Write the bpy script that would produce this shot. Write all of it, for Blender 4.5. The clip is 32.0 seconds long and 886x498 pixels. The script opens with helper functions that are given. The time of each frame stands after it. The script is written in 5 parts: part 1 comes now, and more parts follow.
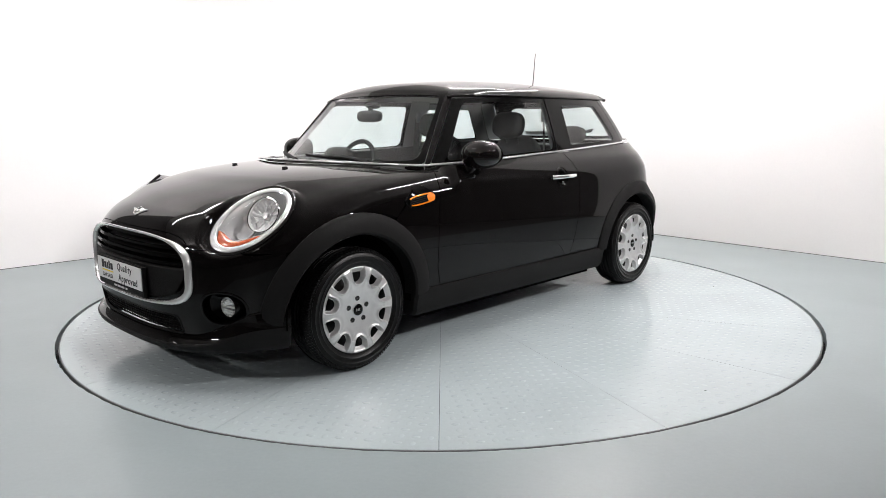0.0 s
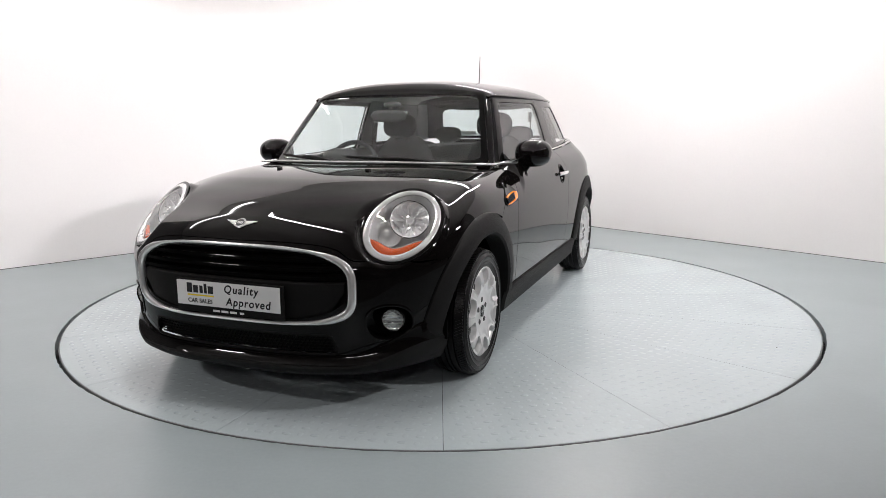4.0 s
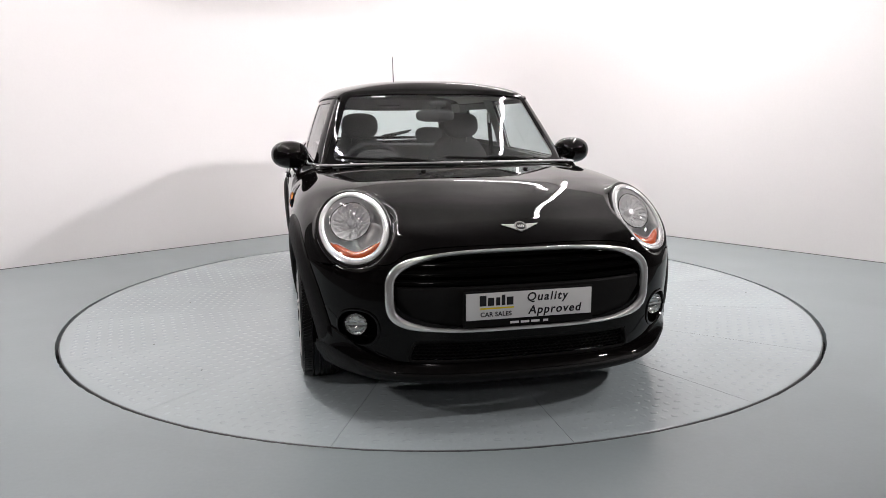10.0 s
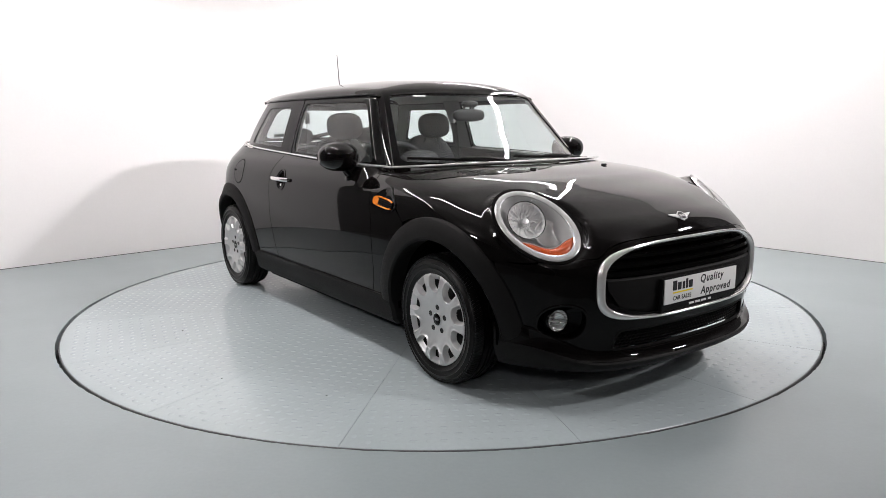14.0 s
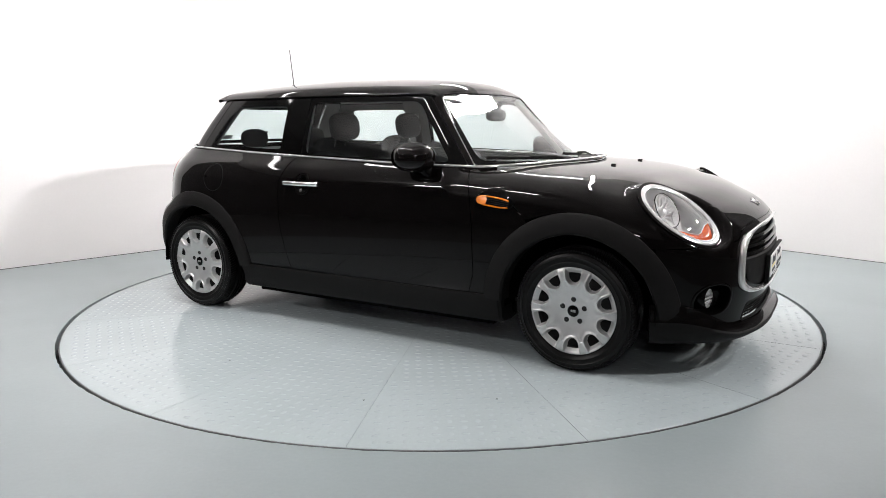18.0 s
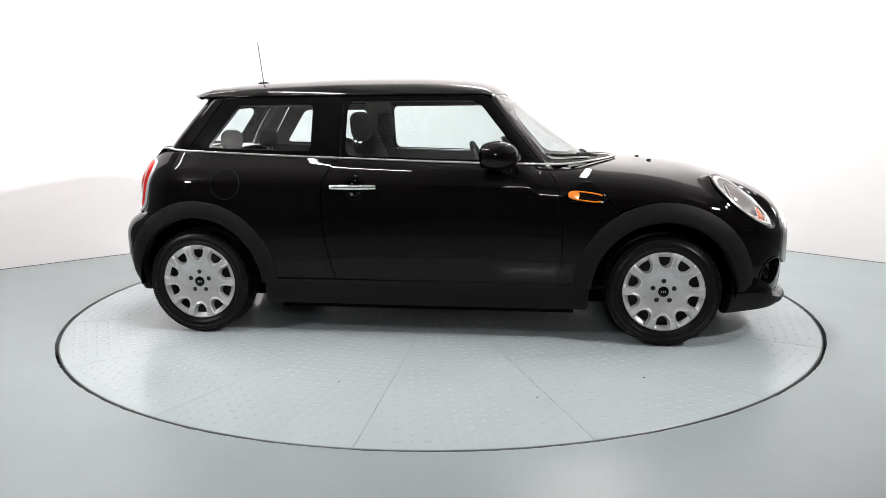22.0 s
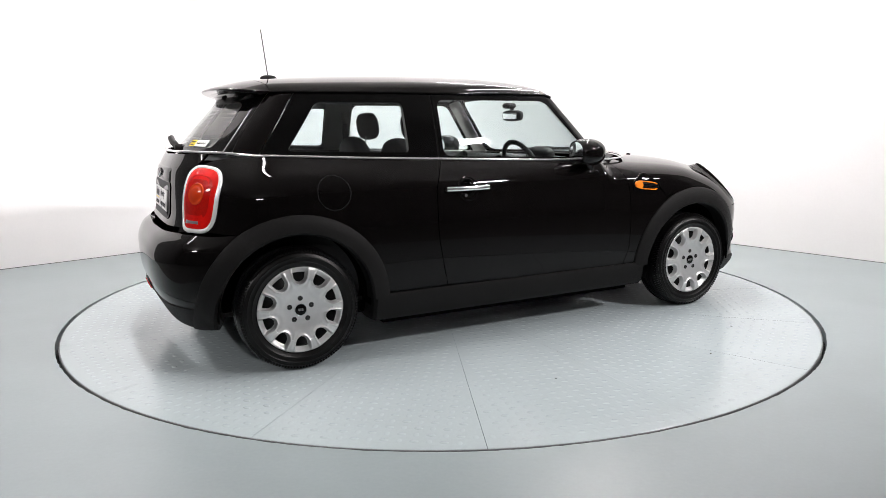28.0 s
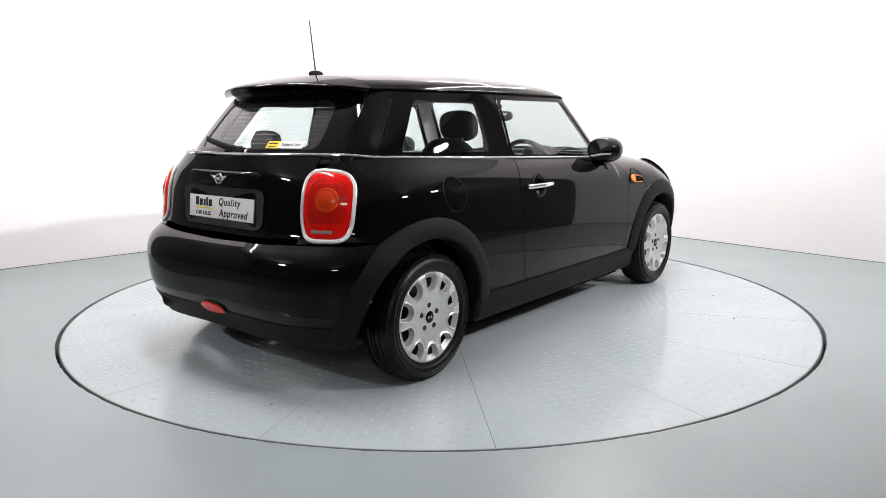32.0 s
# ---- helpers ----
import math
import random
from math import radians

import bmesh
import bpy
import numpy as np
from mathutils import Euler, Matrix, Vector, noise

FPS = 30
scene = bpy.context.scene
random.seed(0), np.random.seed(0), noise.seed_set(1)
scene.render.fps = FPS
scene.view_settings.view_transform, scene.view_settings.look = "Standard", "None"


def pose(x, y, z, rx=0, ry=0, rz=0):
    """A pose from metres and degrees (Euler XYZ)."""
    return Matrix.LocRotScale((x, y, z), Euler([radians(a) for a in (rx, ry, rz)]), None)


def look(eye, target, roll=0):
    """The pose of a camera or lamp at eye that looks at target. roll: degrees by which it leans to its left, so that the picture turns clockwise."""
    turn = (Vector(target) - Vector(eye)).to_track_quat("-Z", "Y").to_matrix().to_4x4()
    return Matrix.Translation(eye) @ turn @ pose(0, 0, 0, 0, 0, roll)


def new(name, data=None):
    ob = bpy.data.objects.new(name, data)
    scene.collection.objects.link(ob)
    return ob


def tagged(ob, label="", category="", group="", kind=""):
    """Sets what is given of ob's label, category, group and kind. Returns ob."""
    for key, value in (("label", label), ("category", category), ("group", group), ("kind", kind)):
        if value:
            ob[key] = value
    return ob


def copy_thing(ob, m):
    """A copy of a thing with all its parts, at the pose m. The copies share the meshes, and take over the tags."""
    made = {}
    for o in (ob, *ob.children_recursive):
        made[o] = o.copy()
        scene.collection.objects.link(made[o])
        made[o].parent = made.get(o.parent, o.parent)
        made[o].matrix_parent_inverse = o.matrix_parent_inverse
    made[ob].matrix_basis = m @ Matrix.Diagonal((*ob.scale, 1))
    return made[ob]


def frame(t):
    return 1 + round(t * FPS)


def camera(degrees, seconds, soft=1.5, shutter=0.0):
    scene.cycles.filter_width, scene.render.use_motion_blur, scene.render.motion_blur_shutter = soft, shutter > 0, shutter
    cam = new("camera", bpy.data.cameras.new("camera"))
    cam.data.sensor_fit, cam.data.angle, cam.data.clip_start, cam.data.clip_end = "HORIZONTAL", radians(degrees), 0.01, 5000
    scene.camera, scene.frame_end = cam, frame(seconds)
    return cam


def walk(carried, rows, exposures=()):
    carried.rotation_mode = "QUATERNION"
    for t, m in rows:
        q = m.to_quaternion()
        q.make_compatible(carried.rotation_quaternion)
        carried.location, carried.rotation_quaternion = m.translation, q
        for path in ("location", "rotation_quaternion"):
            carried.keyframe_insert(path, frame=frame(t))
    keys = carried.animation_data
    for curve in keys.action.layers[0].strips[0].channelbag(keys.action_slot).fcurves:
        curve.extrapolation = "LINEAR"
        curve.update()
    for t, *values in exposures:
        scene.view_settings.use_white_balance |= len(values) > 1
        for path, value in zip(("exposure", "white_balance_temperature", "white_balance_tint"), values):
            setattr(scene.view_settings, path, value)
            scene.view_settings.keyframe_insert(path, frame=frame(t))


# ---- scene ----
# ---------------------------------------------------------------- camera
cam = camera(64.03, 32.0, soft=0.35)
EYE = Vector((-0.0019, -4.6196, 1.1501))
AHEAD = Vector((0.00379, 0.98434, -0.17623))
STAND = look(EYE, EYE + AHEAD, -0.434)
walk(cam, [(0.0, STAND), (32.0, STAND)],
     exposures=[(0.0, 0.15, 6500, 12), (3.5, 0.03, 6520, 13), (6.0, -0.19, 6550, 15), (12.5, -0.14, 6550, 15), (14.5, 0.09, 6500, 13), (17.0, 0.20, 6500, 12), (22.0, 0.31, 6500, 12), (32.0, 0.26, 6500, 13)])


def heading(t):
    """Turn of the turntable, in degrees, at t seconds."""
    s = (t - 16.0) / 16.0
    return 224.753 + 5.79747 * t + 0.0604 * s - 0.011 * s * s - 0.226 * s ** 3 + 0.262 * s ** 4


CAR_X, CAR_Y = 0.0249, -0.1141      # middle of the wheelbase on the table
TABLE_R = 2.2594

# ---------------------------------------------------------------- world and lamps
world = bpy.data.worlds.new("world")
world.use_nodes = True
world.node_tree.nodes["Background"].inputs["Color"].default_value = (0.9, 0.95, 1.0, 1)
world.node_tree.nodes["Background"].inputs["Strength"].default_value = 0.02
scene.world = world
scene.view_settings.exposure = 0.0
CORNER = Vector((0.409, 4.555, 0))
LEFT_DIR, RIGHT_DIR = Vector((-0.7472, -0.6646, 0)), Vector((0.6658, -0.7461, 0))
ROOM_H = 3.6


TUBES, PANELS = [], []


def tube_lamp(x, y, z, rz, length, power):
    """A lit tube, built as a glowing mesh further down."""
    TUBES.append((x, y, z, rz, length, power / (math.pi * 2 * math.pi * 0.022 * length)))


def panel_lamp(eye, target, w, h, power, spread=180):
    """Flat rectangular lamp hung from the ceiling and tipped towards the table."""
    data = bpy.data.lights.new("panel_light", "AREA")
    data.shape, data.size, data.size_y, data.energy = "RECTANGLE", w, h, power
    data.color, data.spread = (1.0, 0.975, 0.96), radians(spread)
    ob = new("panel_light", data)
    ob.matrix_world = look(eye, target)
    PANELS.append((ob.matrix_world.copy(), w, h))


tube_lamp(1.30, 0.75, 2.75, 78, 2.6, 132)
tube_lamp(-1.15, -1.05, 2.75, 121, 1.9, 112)
tube_lamp(-3.2, 0.35, 3.3, 41, 2.4, 42)
tube_lamp(0.85, 2.75, 3.3, -46, 1.8, 46)
panel_lamp((4.2, -2.95, 3.3), (-2.3, 1.9, 0.9), 0.45, 0.16, 44, 80)
panel_lamp((4.3, -0.7, 2.85), (0.6, 0.9, 0.6), 0.4, 0.12, 44)
# unseen fill panel behind the camera, added to brighten the near floor
panel_lamp((-0.4, -7.6, 2.9), (0, 0.6, 1.4), 0.9, 0.14, 30)
# unseen panel, its power set to lift the left wall
panel_lamp((-5.0, -3.4, 3.2), (-1.6, 1.2, 0.8), 0.6, 0.14, 66)

# ---------------------------------------------------------------- materials
MATS = {}


def mat(name, color, rough=0.5, metal=0.0, coat=0.0, trans=0.0, spec=0.5, emit=None, strength=0.0,
        grain=0.0, grain_scale=60.0, bump=0.0, bump_scale=200.0, stain=0.0, stain_scale=3.0, rough_var=0.0, ior=1.45):
    """Principled material with colour variation at two scales, roughness variation and fine relief."""
    m = bpy.data.materials.new(name)
    m.use_nodes = True
    nt = m.node_tree
    b = nt.nodes["Principled BSDF"]
    b.inputs["Base Color"].default_value = (*color, 1)
    b.inputs["Roughness"].default_value = rough
    b.inputs["Metallic"].default_value = metal
    b.inputs["Coat Weight"].default_value = coat
    b.inputs["Coat Roughness"].default_value = 0.03
    b.inputs["Transmission Weight"].default_value = trans
    b.inputs["Specular IOR Level"].default_value = spec
    b.inputs["IOR"].default_value = ior
    if emit:
        b.inputs["Emission Color"].default_value = (*emit, 1)
        b.inputs["Emission Strength"].default_value = strength
    if grain or bump or stain or rough_var:
        co = nt.nodes.new("ShaderNodeTexCoord")

        def tex(scale, detail):
            n = nt.nodes.new("ShaderNodeTexNoise")
            n.inputs["Scale"].default_value, n.inputs["Detail"].default_value = scale, detail
            nt.links.new(co.outputs["Object"], n.inputs["Vector"])
            return n.outputs["Fac"]

        def mul(a, low, high):
            r = nt.nodes.new("ShaderNodeMapRange")
            r.clamp = False
            r.inputs["From Min"].default_value, r.inputs["From Max"].default_value = 0.3, 0.7
            r.inputs["To Min"].default_value, r.inputs["To Max"].default_value = low, high
            nt.links.new(a, r.inputs["Value"])
            return r.outputs["Result"]

        fine, wide = tex(grain_scale, 4), tex(stain_scale, 5)
        if grain or stain:
            prod = nt.nodes.new("ShaderNodeMath")
            prod.operation = "MULTIPLY"
            nt.links.new(mul(fine, 1 - grain, 1 + grain), prod.inputs[0])
            nt.links.new(mul(wide, 1 - stain, 1 + stain), prod.inputs[1])
            mix = nt.nodes.new("ShaderNodeVectorMath")
            mix.operation = "SCALE"
            mix.inputs[0].default_value = color
            nt.links.new(prod.outputs[0], mix.inputs["Scale"])
            nt.links.new(mix.outputs[0], b.inputs["Base Color"])
        if rough_var:
            nt.links.new(mul(wide, max(0.02, rough - rough_var), rough + rough_var), b.inputs["Roughness"])
        if bump:
            bn = nt.nodes.new("ShaderNodeBump")
            bn.inputs["Strength"].default_value, bn.inputs["Distance"].default_value = bump, 0.002
            nt.links.new(tex(bump_scale, 3), bn.inputs["Height"])
            nt.links.new(bn.outputs["Normal"], b.inputs["Normal"])
    MATS[name] = m
    return m


WALL = mat("white_wall_paint", (0.865, 0.845, 0.842), 0.75, stain=0.012, stain_scale=0.8, grain=0.008, bump=0.04, bump_scale=14)
DARKWALL = mat("far_wall_paint", (0.10, 0.10, 0.10), 0.8, stain=0.1, grain=0.05)
CEIL = mat("ceiling_paint", (0.62, 0.61, 0.60), 0.85, stain=0.06, grain=0.03)
FLOOR = mat("grey_floor_paint", (0.302, 0.350, 0.360), 0.33, stain=0.05, stain_scale=1.7, grain=0.02, bump=0.25, bump_scale=18)
PLATE_M = mat("painted_steel_plate", (0.440, 0.502, 0.518), 0.15, stain=0.04, stain_scale=1.6, grain=0.02, bump=0.12, bump_scale=30, rough_var=0.05)
DARKFLOOR = mat("dark_unseen_floor", (0.10, 0.10, 0.10), 0.6, stain=0.2, grain=0.1)
# studs slightly paler than the plate: the light they catch, put into colour
PAD_M = mat("pale_chequer_bars", (0.455, 0.519, 0.535), 0.18, stain=0.06, stain_scale=2.2)
GAP = mat("dark_gap", (0.012, 0.012, 0.012), 0.8)
PAINT = mat("black_paint", (0.0030, 0.0025, 0.0025), 0.03, spec=0.23, bump=0.006, bump_scale=25)
GLOSSB = mat("black_gloss_trim", (0.0022, 0.0022, 0.0022), 0.04, spec=0.13)
CLAD = mat("black_grained_plastic", (0.0085, 0.0082, 0.0082), 0.55, bump=0.35, bump_scale=500, grain=0.1, grain_scale=90, spec=0.13)
RUBBER = mat("tyre_rubber", (0.0030, 0.0028, 0.0028), 0.34, bump=0.2, bump_scale=250, grain=0.15, spec=0.24)
CHROME = mat("chrome", (0.86, 0.86, 0.86), 0.13, metal=0.93)
SILVER = mat("silver_wheel_cover", (0.58, 0.58, 0.58), 0.33, metal=0.6, coat=0.35, grain=0.02, stain=0.03, stain_scale=8)
STEEL = mat("dark_steel_wheel", (0.03, 0.03, 0.03), 0.55, metal=0.2)
INNER = mat("black_inner_plastic", (0.005, 0.005, 0.005), 0.7, spec=0.2)
UNDER = mat("dull_black_underseal", (0.003, 0.003, 0.003), 0.95, spec=0.0, grain=0.2, grain_scale=30)



def glass(name, tint, gloss=0.02, base=0.06):
    """Thin pane: tinted see-through sheet with a glossy skin."""
    m = bpy.data.materials.new(name)
    m.use_nodes = True
    nt = m.node_tree
    nt.nodes.remove(nt.nodes["Principled BSDF"])
    see, shine, mix, edge = (nt.nodes.new(k) for k in ("ShaderNodeBsdfTransparent", "ShaderNodeBsdfGlossy", "ShaderNodeMixShader", "ShaderNodeLayerWeight"))
    power, scale = nt.nodes.new("ShaderNodeMath"), nt.nodes.new("ShaderNodeMath")
    power.operation, scale.operation = "POWER", "MULTIPLY_ADD"
    power.inputs[1].default_value = 5.0
    scale.inputs[1].default_value, scale.inputs[2].default_value = 1 - base, base
    edge.inputs["Blend"].default_value = 0.5
    see.inputs["Color"].default_value = (*tint, 1)
    shine.inputs["Roughness"].default_value = gloss
    nt.links.new(edge.outputs["Facing"], power.inputs[0])
    nt.links.new(power.outputs[0], scale.inputs[0])
    nt.links.new(scale.outputs[0], mix.inputs[0])
    nt.links.new(see.outputs[0], mix.inputs[1])
    nt.links.new(shine.outputs[0], mix.inputs[2])
    nt.links.new(mix.outputs[0], nt.nodes["Material Output"].inputs["Surface"])
    return m


# ---------------------------------------------------------------- mesh tools


class Soup:
    """Vertices and faces gathered for one mesh."""

    def __init__(self):
        self.v, self.f, self.n = [], [], 0

    def add(self, verts, faces):
        verts = np.asarray(verts, float).reshape(-1, 3)
        self.v.append(verts)
        self.f.extend(tuple(i + self.n for i in face) for face in faces)
        self.n += len(verts)
        return self

    def grid(self, P, flip=False, wrap_u=False, wrap_v=False, keep=None):
        P = np.asarray(P, float)
        a, b = P.shape[:2]
        faces = []
        for i in range(a if wrap_u else a - 1):
            for j in range(b if wrap_v else b - 1):
                if keep is not None and not keep[i, j]:
                    continue
                q = (i * b + j, ((i + 1) % a) * b + j, ((i + 1) % a) * b + (j + 1) % b, i * b + (j + 1) % b)
                faces.append(q[::-1] if flip else q)
        return self.add(P, faces)

    def box(self, c, s, m=None):
        x, y, z = (np.array(s) / 2)
        v = np.array([(i, j, k) for i in (-x, x) for j in (-y, y) for k in (-z, z)])
        v = (np.array(m.to_3x3()) @ v.T).T if m is not None else v
        return self.add(v + np.array(c), [(0, 1, 3, 2), (4, 6, 7, 5), (0, 4, 5, 1), (2, 3, 7, 6), (0, 2, 6, 4), (1, 5, 7, 3)])

    def mirrored(self):
        s = Soup()
        v = np.concatenate(self.v) * (1, -1, 1)
        return s.add(v, [f[::-1] for f in self.f])


def mesh_of(name, soup, material, smooth=True, bevel=0.0, segments=2):
    me = bpy.data.meshes.new(name)
    me.from_pydata(np.concatenate(soup.v).tolist(), [], soup.f)
    if bevel:
        bm = bmesh.new()
        bm.from_mesh(me)
        bmesh.ops.remove_doubles(bm, verts=bm.verts, dist=1e-5)
        edges = [e for e in bm.edges if len(e.link_faces) == 2 and e.calc_face_angle() > 0.6]
        bmesh.ops.bevel(bm, geom=edges, offset=bevel, segments=segments, affect="EDGES", profile=0.6)
        bm.to_mesh(me)
        bm.free()
    me.materials.append(material)
    me.polygons.foreach_set("use_smooth", [smooth] * len(me.polygons))
    if smooth:
        me.set_sharp_from_angle(angle=radians(38))
    me.update()
    return me


def part(name, soup, material, parent=None, label="", smooth=True, bevel=0.0):
    ob = new(name, mesh_of(name, soup, material, smooth, bevel))
    ob.parent = parent
    if label:
        ob["label"] = label
    return ob


def pair(name, soup, material, parent, label="", smooth=True, bevel=0.0):
    """A part and its twin on the car's other side."""
    return [part(name, s, material, parent, label, smooth, bevel) for s in (soup, soup.mirrored())]


def pchip(xs, ys):
    """Smooth curve through a few control values, without overshoot."""
    xs, ys = np.array(xs, float), np.array(ys, float)
    if xs[0] > xs[-1]:
        xs, ys = xs[::-1], ys[::-1]
    h, d = np.diff(xs), np.diff(ys) / np.diff(xs)
    m = np.zeros_like(ys)
    for i in range(1, len(xs) - 1):
        if d[i - 1] * d[i] > 0:
            a, b = 2 * h[i] + h[i - 1], h[i] + 2 * h[i - 1]
            m[i] = (a + b) / (a / d[i - 1] + b / d[i])
    m[0], m[-1] = d[0], d[-1]

    def curve(x):
        x = np.clip(np.asarray(x, float), xs[0], xs[-1])
        i = np.clip(np.searchsorted(xs, x) - 1, 0, len(h) - 1)
        t = (x - xs[i]) / h[i]
        return ((2 * t ** 3 - 3 * t ** 2 + 1) * ys[i] + (t ** 3 - 2 * t ** 2 + t) * h[i] * m[i]
                + (3 * t ** 2 - 2 * t ** 3) * ys[i + 1] + (t ** 3 - t ** 2) * h[i] * m[i + 1])
    return curve


def smax(a, b, k):
    h = np.clip(0.5 + 0.5 * (a - b) / k, 0, 1)
    return b + (a - b) * h + k * h * (1 - h)


def sstep(x, a, b):
    t = np.clip((x - a) / (b - a), 0, 1)
    return t * t * (3 - 2 * t)


# ---------------------------------------------------------------- the car's form
HUB_X, HUB_Z, HUB_Y = 1.2475, 0.2843, 0.805
side_w = pchip([0.10, 0.20, 0.30, 0.45, 0.60, 0.72, 0.82, 0.90, 0.96, 1.02], [0.775, 0.80, 0.828, 0.848, 0.855, 0.852, 0.842, 0.807, 0.752, 0.697])
nose_x = pchip([0.10, 0.20, 0.30, 0.45, 0.58, 0.66, 0.72, 0.80, 0.95], [1.955, 1.965, 1.978, 1.990, 1.987, 1.975, 1.96, 1.93, 1.90])
tail_x = pchip([0.15, 0.25, 0.40, 0.52, 0.60, 0.66, 0.72, 0.82, 0.92, 1.02], [-1.72, -1.785, -1.845, -1.85, -1.825, -1.760, -1.738, -1.733, -1.720, -1.676])
tail_e = pchip([0.2, 0.55, 0.66, 0.82, 0.92, 1.02], [3.9, 3.8, 3.4, 3.2, 3.0, 2.9])      # squareness of the tail, seen from above
hood_z = pchip([0.60, 0.85, 1.08, 1.29, 1.47, 1.60, 1.73, 1.84, 1.92, 2.00, 2.10], [0.965, 0.953, 0.938, 0.923, 0.900, 0.867, 0.825, 0.775, 0.735, 0.68, 0.60])


# plane of each headlamp's oval
LAMP_C = np.array([1.6549, 0.6233, 0.7361])
LAMP_N = np.array([0.5980, 0.3583, 0.7170])
LAMP_N /= np.linalg.norm(LAMP_N)
LAMP_U = np.array([-0.8011, 0.2411, 0.5478])
LAMP_U -= LAMP_N * (LAMP_U @ LAMP_N)
LAMP_U /= np.linalg.norm(LAMP_U)
LAMP_R = np.cross(LAMP_U, LAMP_N)
LAMP_A, LAMP_B = 0.126, 0.188


def low_form(P):
    """Signed distance-like form of the body below the belt line."""
    x, y, z = P[..., 0], np.abs(P[..., 1]), P[..., 2]
    w = side_w(z)
    front, rear = np.maximum(x - 1.15, 0) / (nose_x(z) - 1.15), np.maximum(-1.05 - x, 0) / (-1.05 - tail_x(z))
    yw = y / w
    e = tail_e(z)
    rf, rr = (front ** 2.85 + yw ** 2.85 + 1e-12) ** (1 / 2.85), (rear ** e + yw ** e + 1e-12) ** (1 / e)
    body = (np.where(x > 0, rf, rr) - 1) * w
    top = z - (hood_z(x + 0.42 * y * y) - 0.045 * (y / 0.75) ** 4
               + 0.014 * np.exp(-((x - 1.62) / 0.17) ** 2 - ((y - 0.57) / 0.17) ** 2))
    top = top - 0.6 * (1 - sstep(x, 0.30, 0.62))
    form = smax(body, top, 0.11)
    # the body runs into the flat seat of the lamp
    d = np.stack([x, y, z], -1) - LAMP_C
    reach, deep = np.sqrt((d @ LAMP_R / 0.141) ** 2 + (d @ LAMP_U / 0.203) ** 2), d @ LAMP_N
    w = (1 - sstep(reach, 1.0, 1.24)) * (1 - sstep(np.abs(deep), 0.09, 0.20))
    return form + w * (deep - form)


belt_y = pchip([-1.75, -1.52, -1.36, -1.2, -1.0, -0.6, 0.0, 0.4, 0.7, 1.1], [0.52, 0.605, 0.655, 0.688, 0.710, 0.725, 0.722, 0.715, 0.70, 0.66])
gutter_y = pchip([-1.75, -1.4, -1.264, -1.15, -0.9, -0.6, -0.3, 0.1, 0.4, 0.7, 1.1], [0.44, 0.497, 0.525, 0.550, 0.588, 0.607, 0.612, 0.595, 0.56, 0.51, 0.44])
roof_z = pchip([-1.70, -1.45, -1.2, -0.8, -0.45, -0.1, 0.15, 0.35, 0.5, 0.9], [1.332, 1.357, 1.384, 1.405, 1.414, 1.410, 1.397, 1.371, 1.333, 1.20])
belt_z = pchip([-1.75, -1.4, -0.8, -0.4, 0.3, 0.65, 1.1], [1.012, 1.004, 0.978, 0.963, 0.938, 0.932, 0.945])
screen_x = pchip([0.90, 0.955, 1.06, 1.15, 1.25, 1.33, 1.42], [0.970, 0.888, 0.732, 0.609, 0.482, 0.393, 0.29])
back_x = pchip([0.95, 1.01, 1.15, 1.28, 1.40], [-1.686, -1.643, -1.524, -1.405, -1.302])


def crown_form(P):
    """Form of the roof and the flanks above the belt, open at the back."""
    x, y, z = P[..., 0], np.abs(P[..., 1]), P[..., 2]
    s = np.clip((z - 0.96) / 0.34, -0.3, 1.4)
    yg = belt_y(x) + (gutter_y(x) - belt_y(x)) * (0.75 * s + 0.25 * s * np.abs(s))
    side = (y - yg) * 0.94
    bow = 0.62 - 0.42 * np.clip((z - 0.93) / 0.40, 0, 1)
    screen = (x - (screen_x(z) - bow * y * y)) * 0.62
    roof = z - (roof_z(x) - 0.052 * (y / 0.52) ** 2.6)
    return smax(smax(side, screen, 0.05), roof, 0.035)


def top_form(P):
    """Form of glasshouse and roof."""
    x, y, z = P[..., 0], np.abs(P[..., 1]), P[..., 2]
    back = ((back_x(z) + 0.49 * y * y - 0.19 * y ** 4) - x) * 0.75
    return smax(crown_form(P), back, 0.051)


def normals(form, P):
    g = np.empty_like(P)
    for k in range(3):
        d = np.zeros(3)
        d[k] = 1e-4
        g[..., k] = (form(P + d) - form(P - d)) / 2e-4
    return g


def snap(form, P, off=0.0, rounds=14):
    """Points drawn along the slope onto the form, off metres proud of it."""
    P = np.array(P, float)
    for _ in range(rounds):
        g = normals(form, P)
        step = -(form(P)[..., None]) * g / np.maximum((g * g).sum(-1, keepdims=True), 1e-3)
        size = np.linalg.norm(step, axis=-1, keepdims=True)
        P = P + step * np.minimum(1, 0.12 / np.maximum(size, 1e-9))
    if off:
        g = normals(form, P)
        P = P + off * g / np.linalg.norm(g, axis=-1, keepdims=True)
    return P


def along(points, n):
    """n points spread evenly on a smooth curve through the given ones."""
    p = np.array(points, float)
    if len(p) == 2:
        t = np.linspace(0, 1, n)[:, None]
        return p[0] * (1 - t) + p[1] * t
    s = np.r_[0, np.cumsum(np.linalg.norm(np.diff(p, axis=0), axis=1))]
    fine = np.linspace(0, s[-1], 400)
    q = np.stack([pchip(s, p[:, k])(fine) for k in range(p.shape[1])], -1)
    l = np.r_[0, np.cumsum(np.linalg.norm(np.diff(q, axis=0), axis=1))]
    at = np.linspace(0, l[-1], n)
    return np.stack([np.interp(at, l, q[:, k]) for k in range(p.shape[1])], -1)


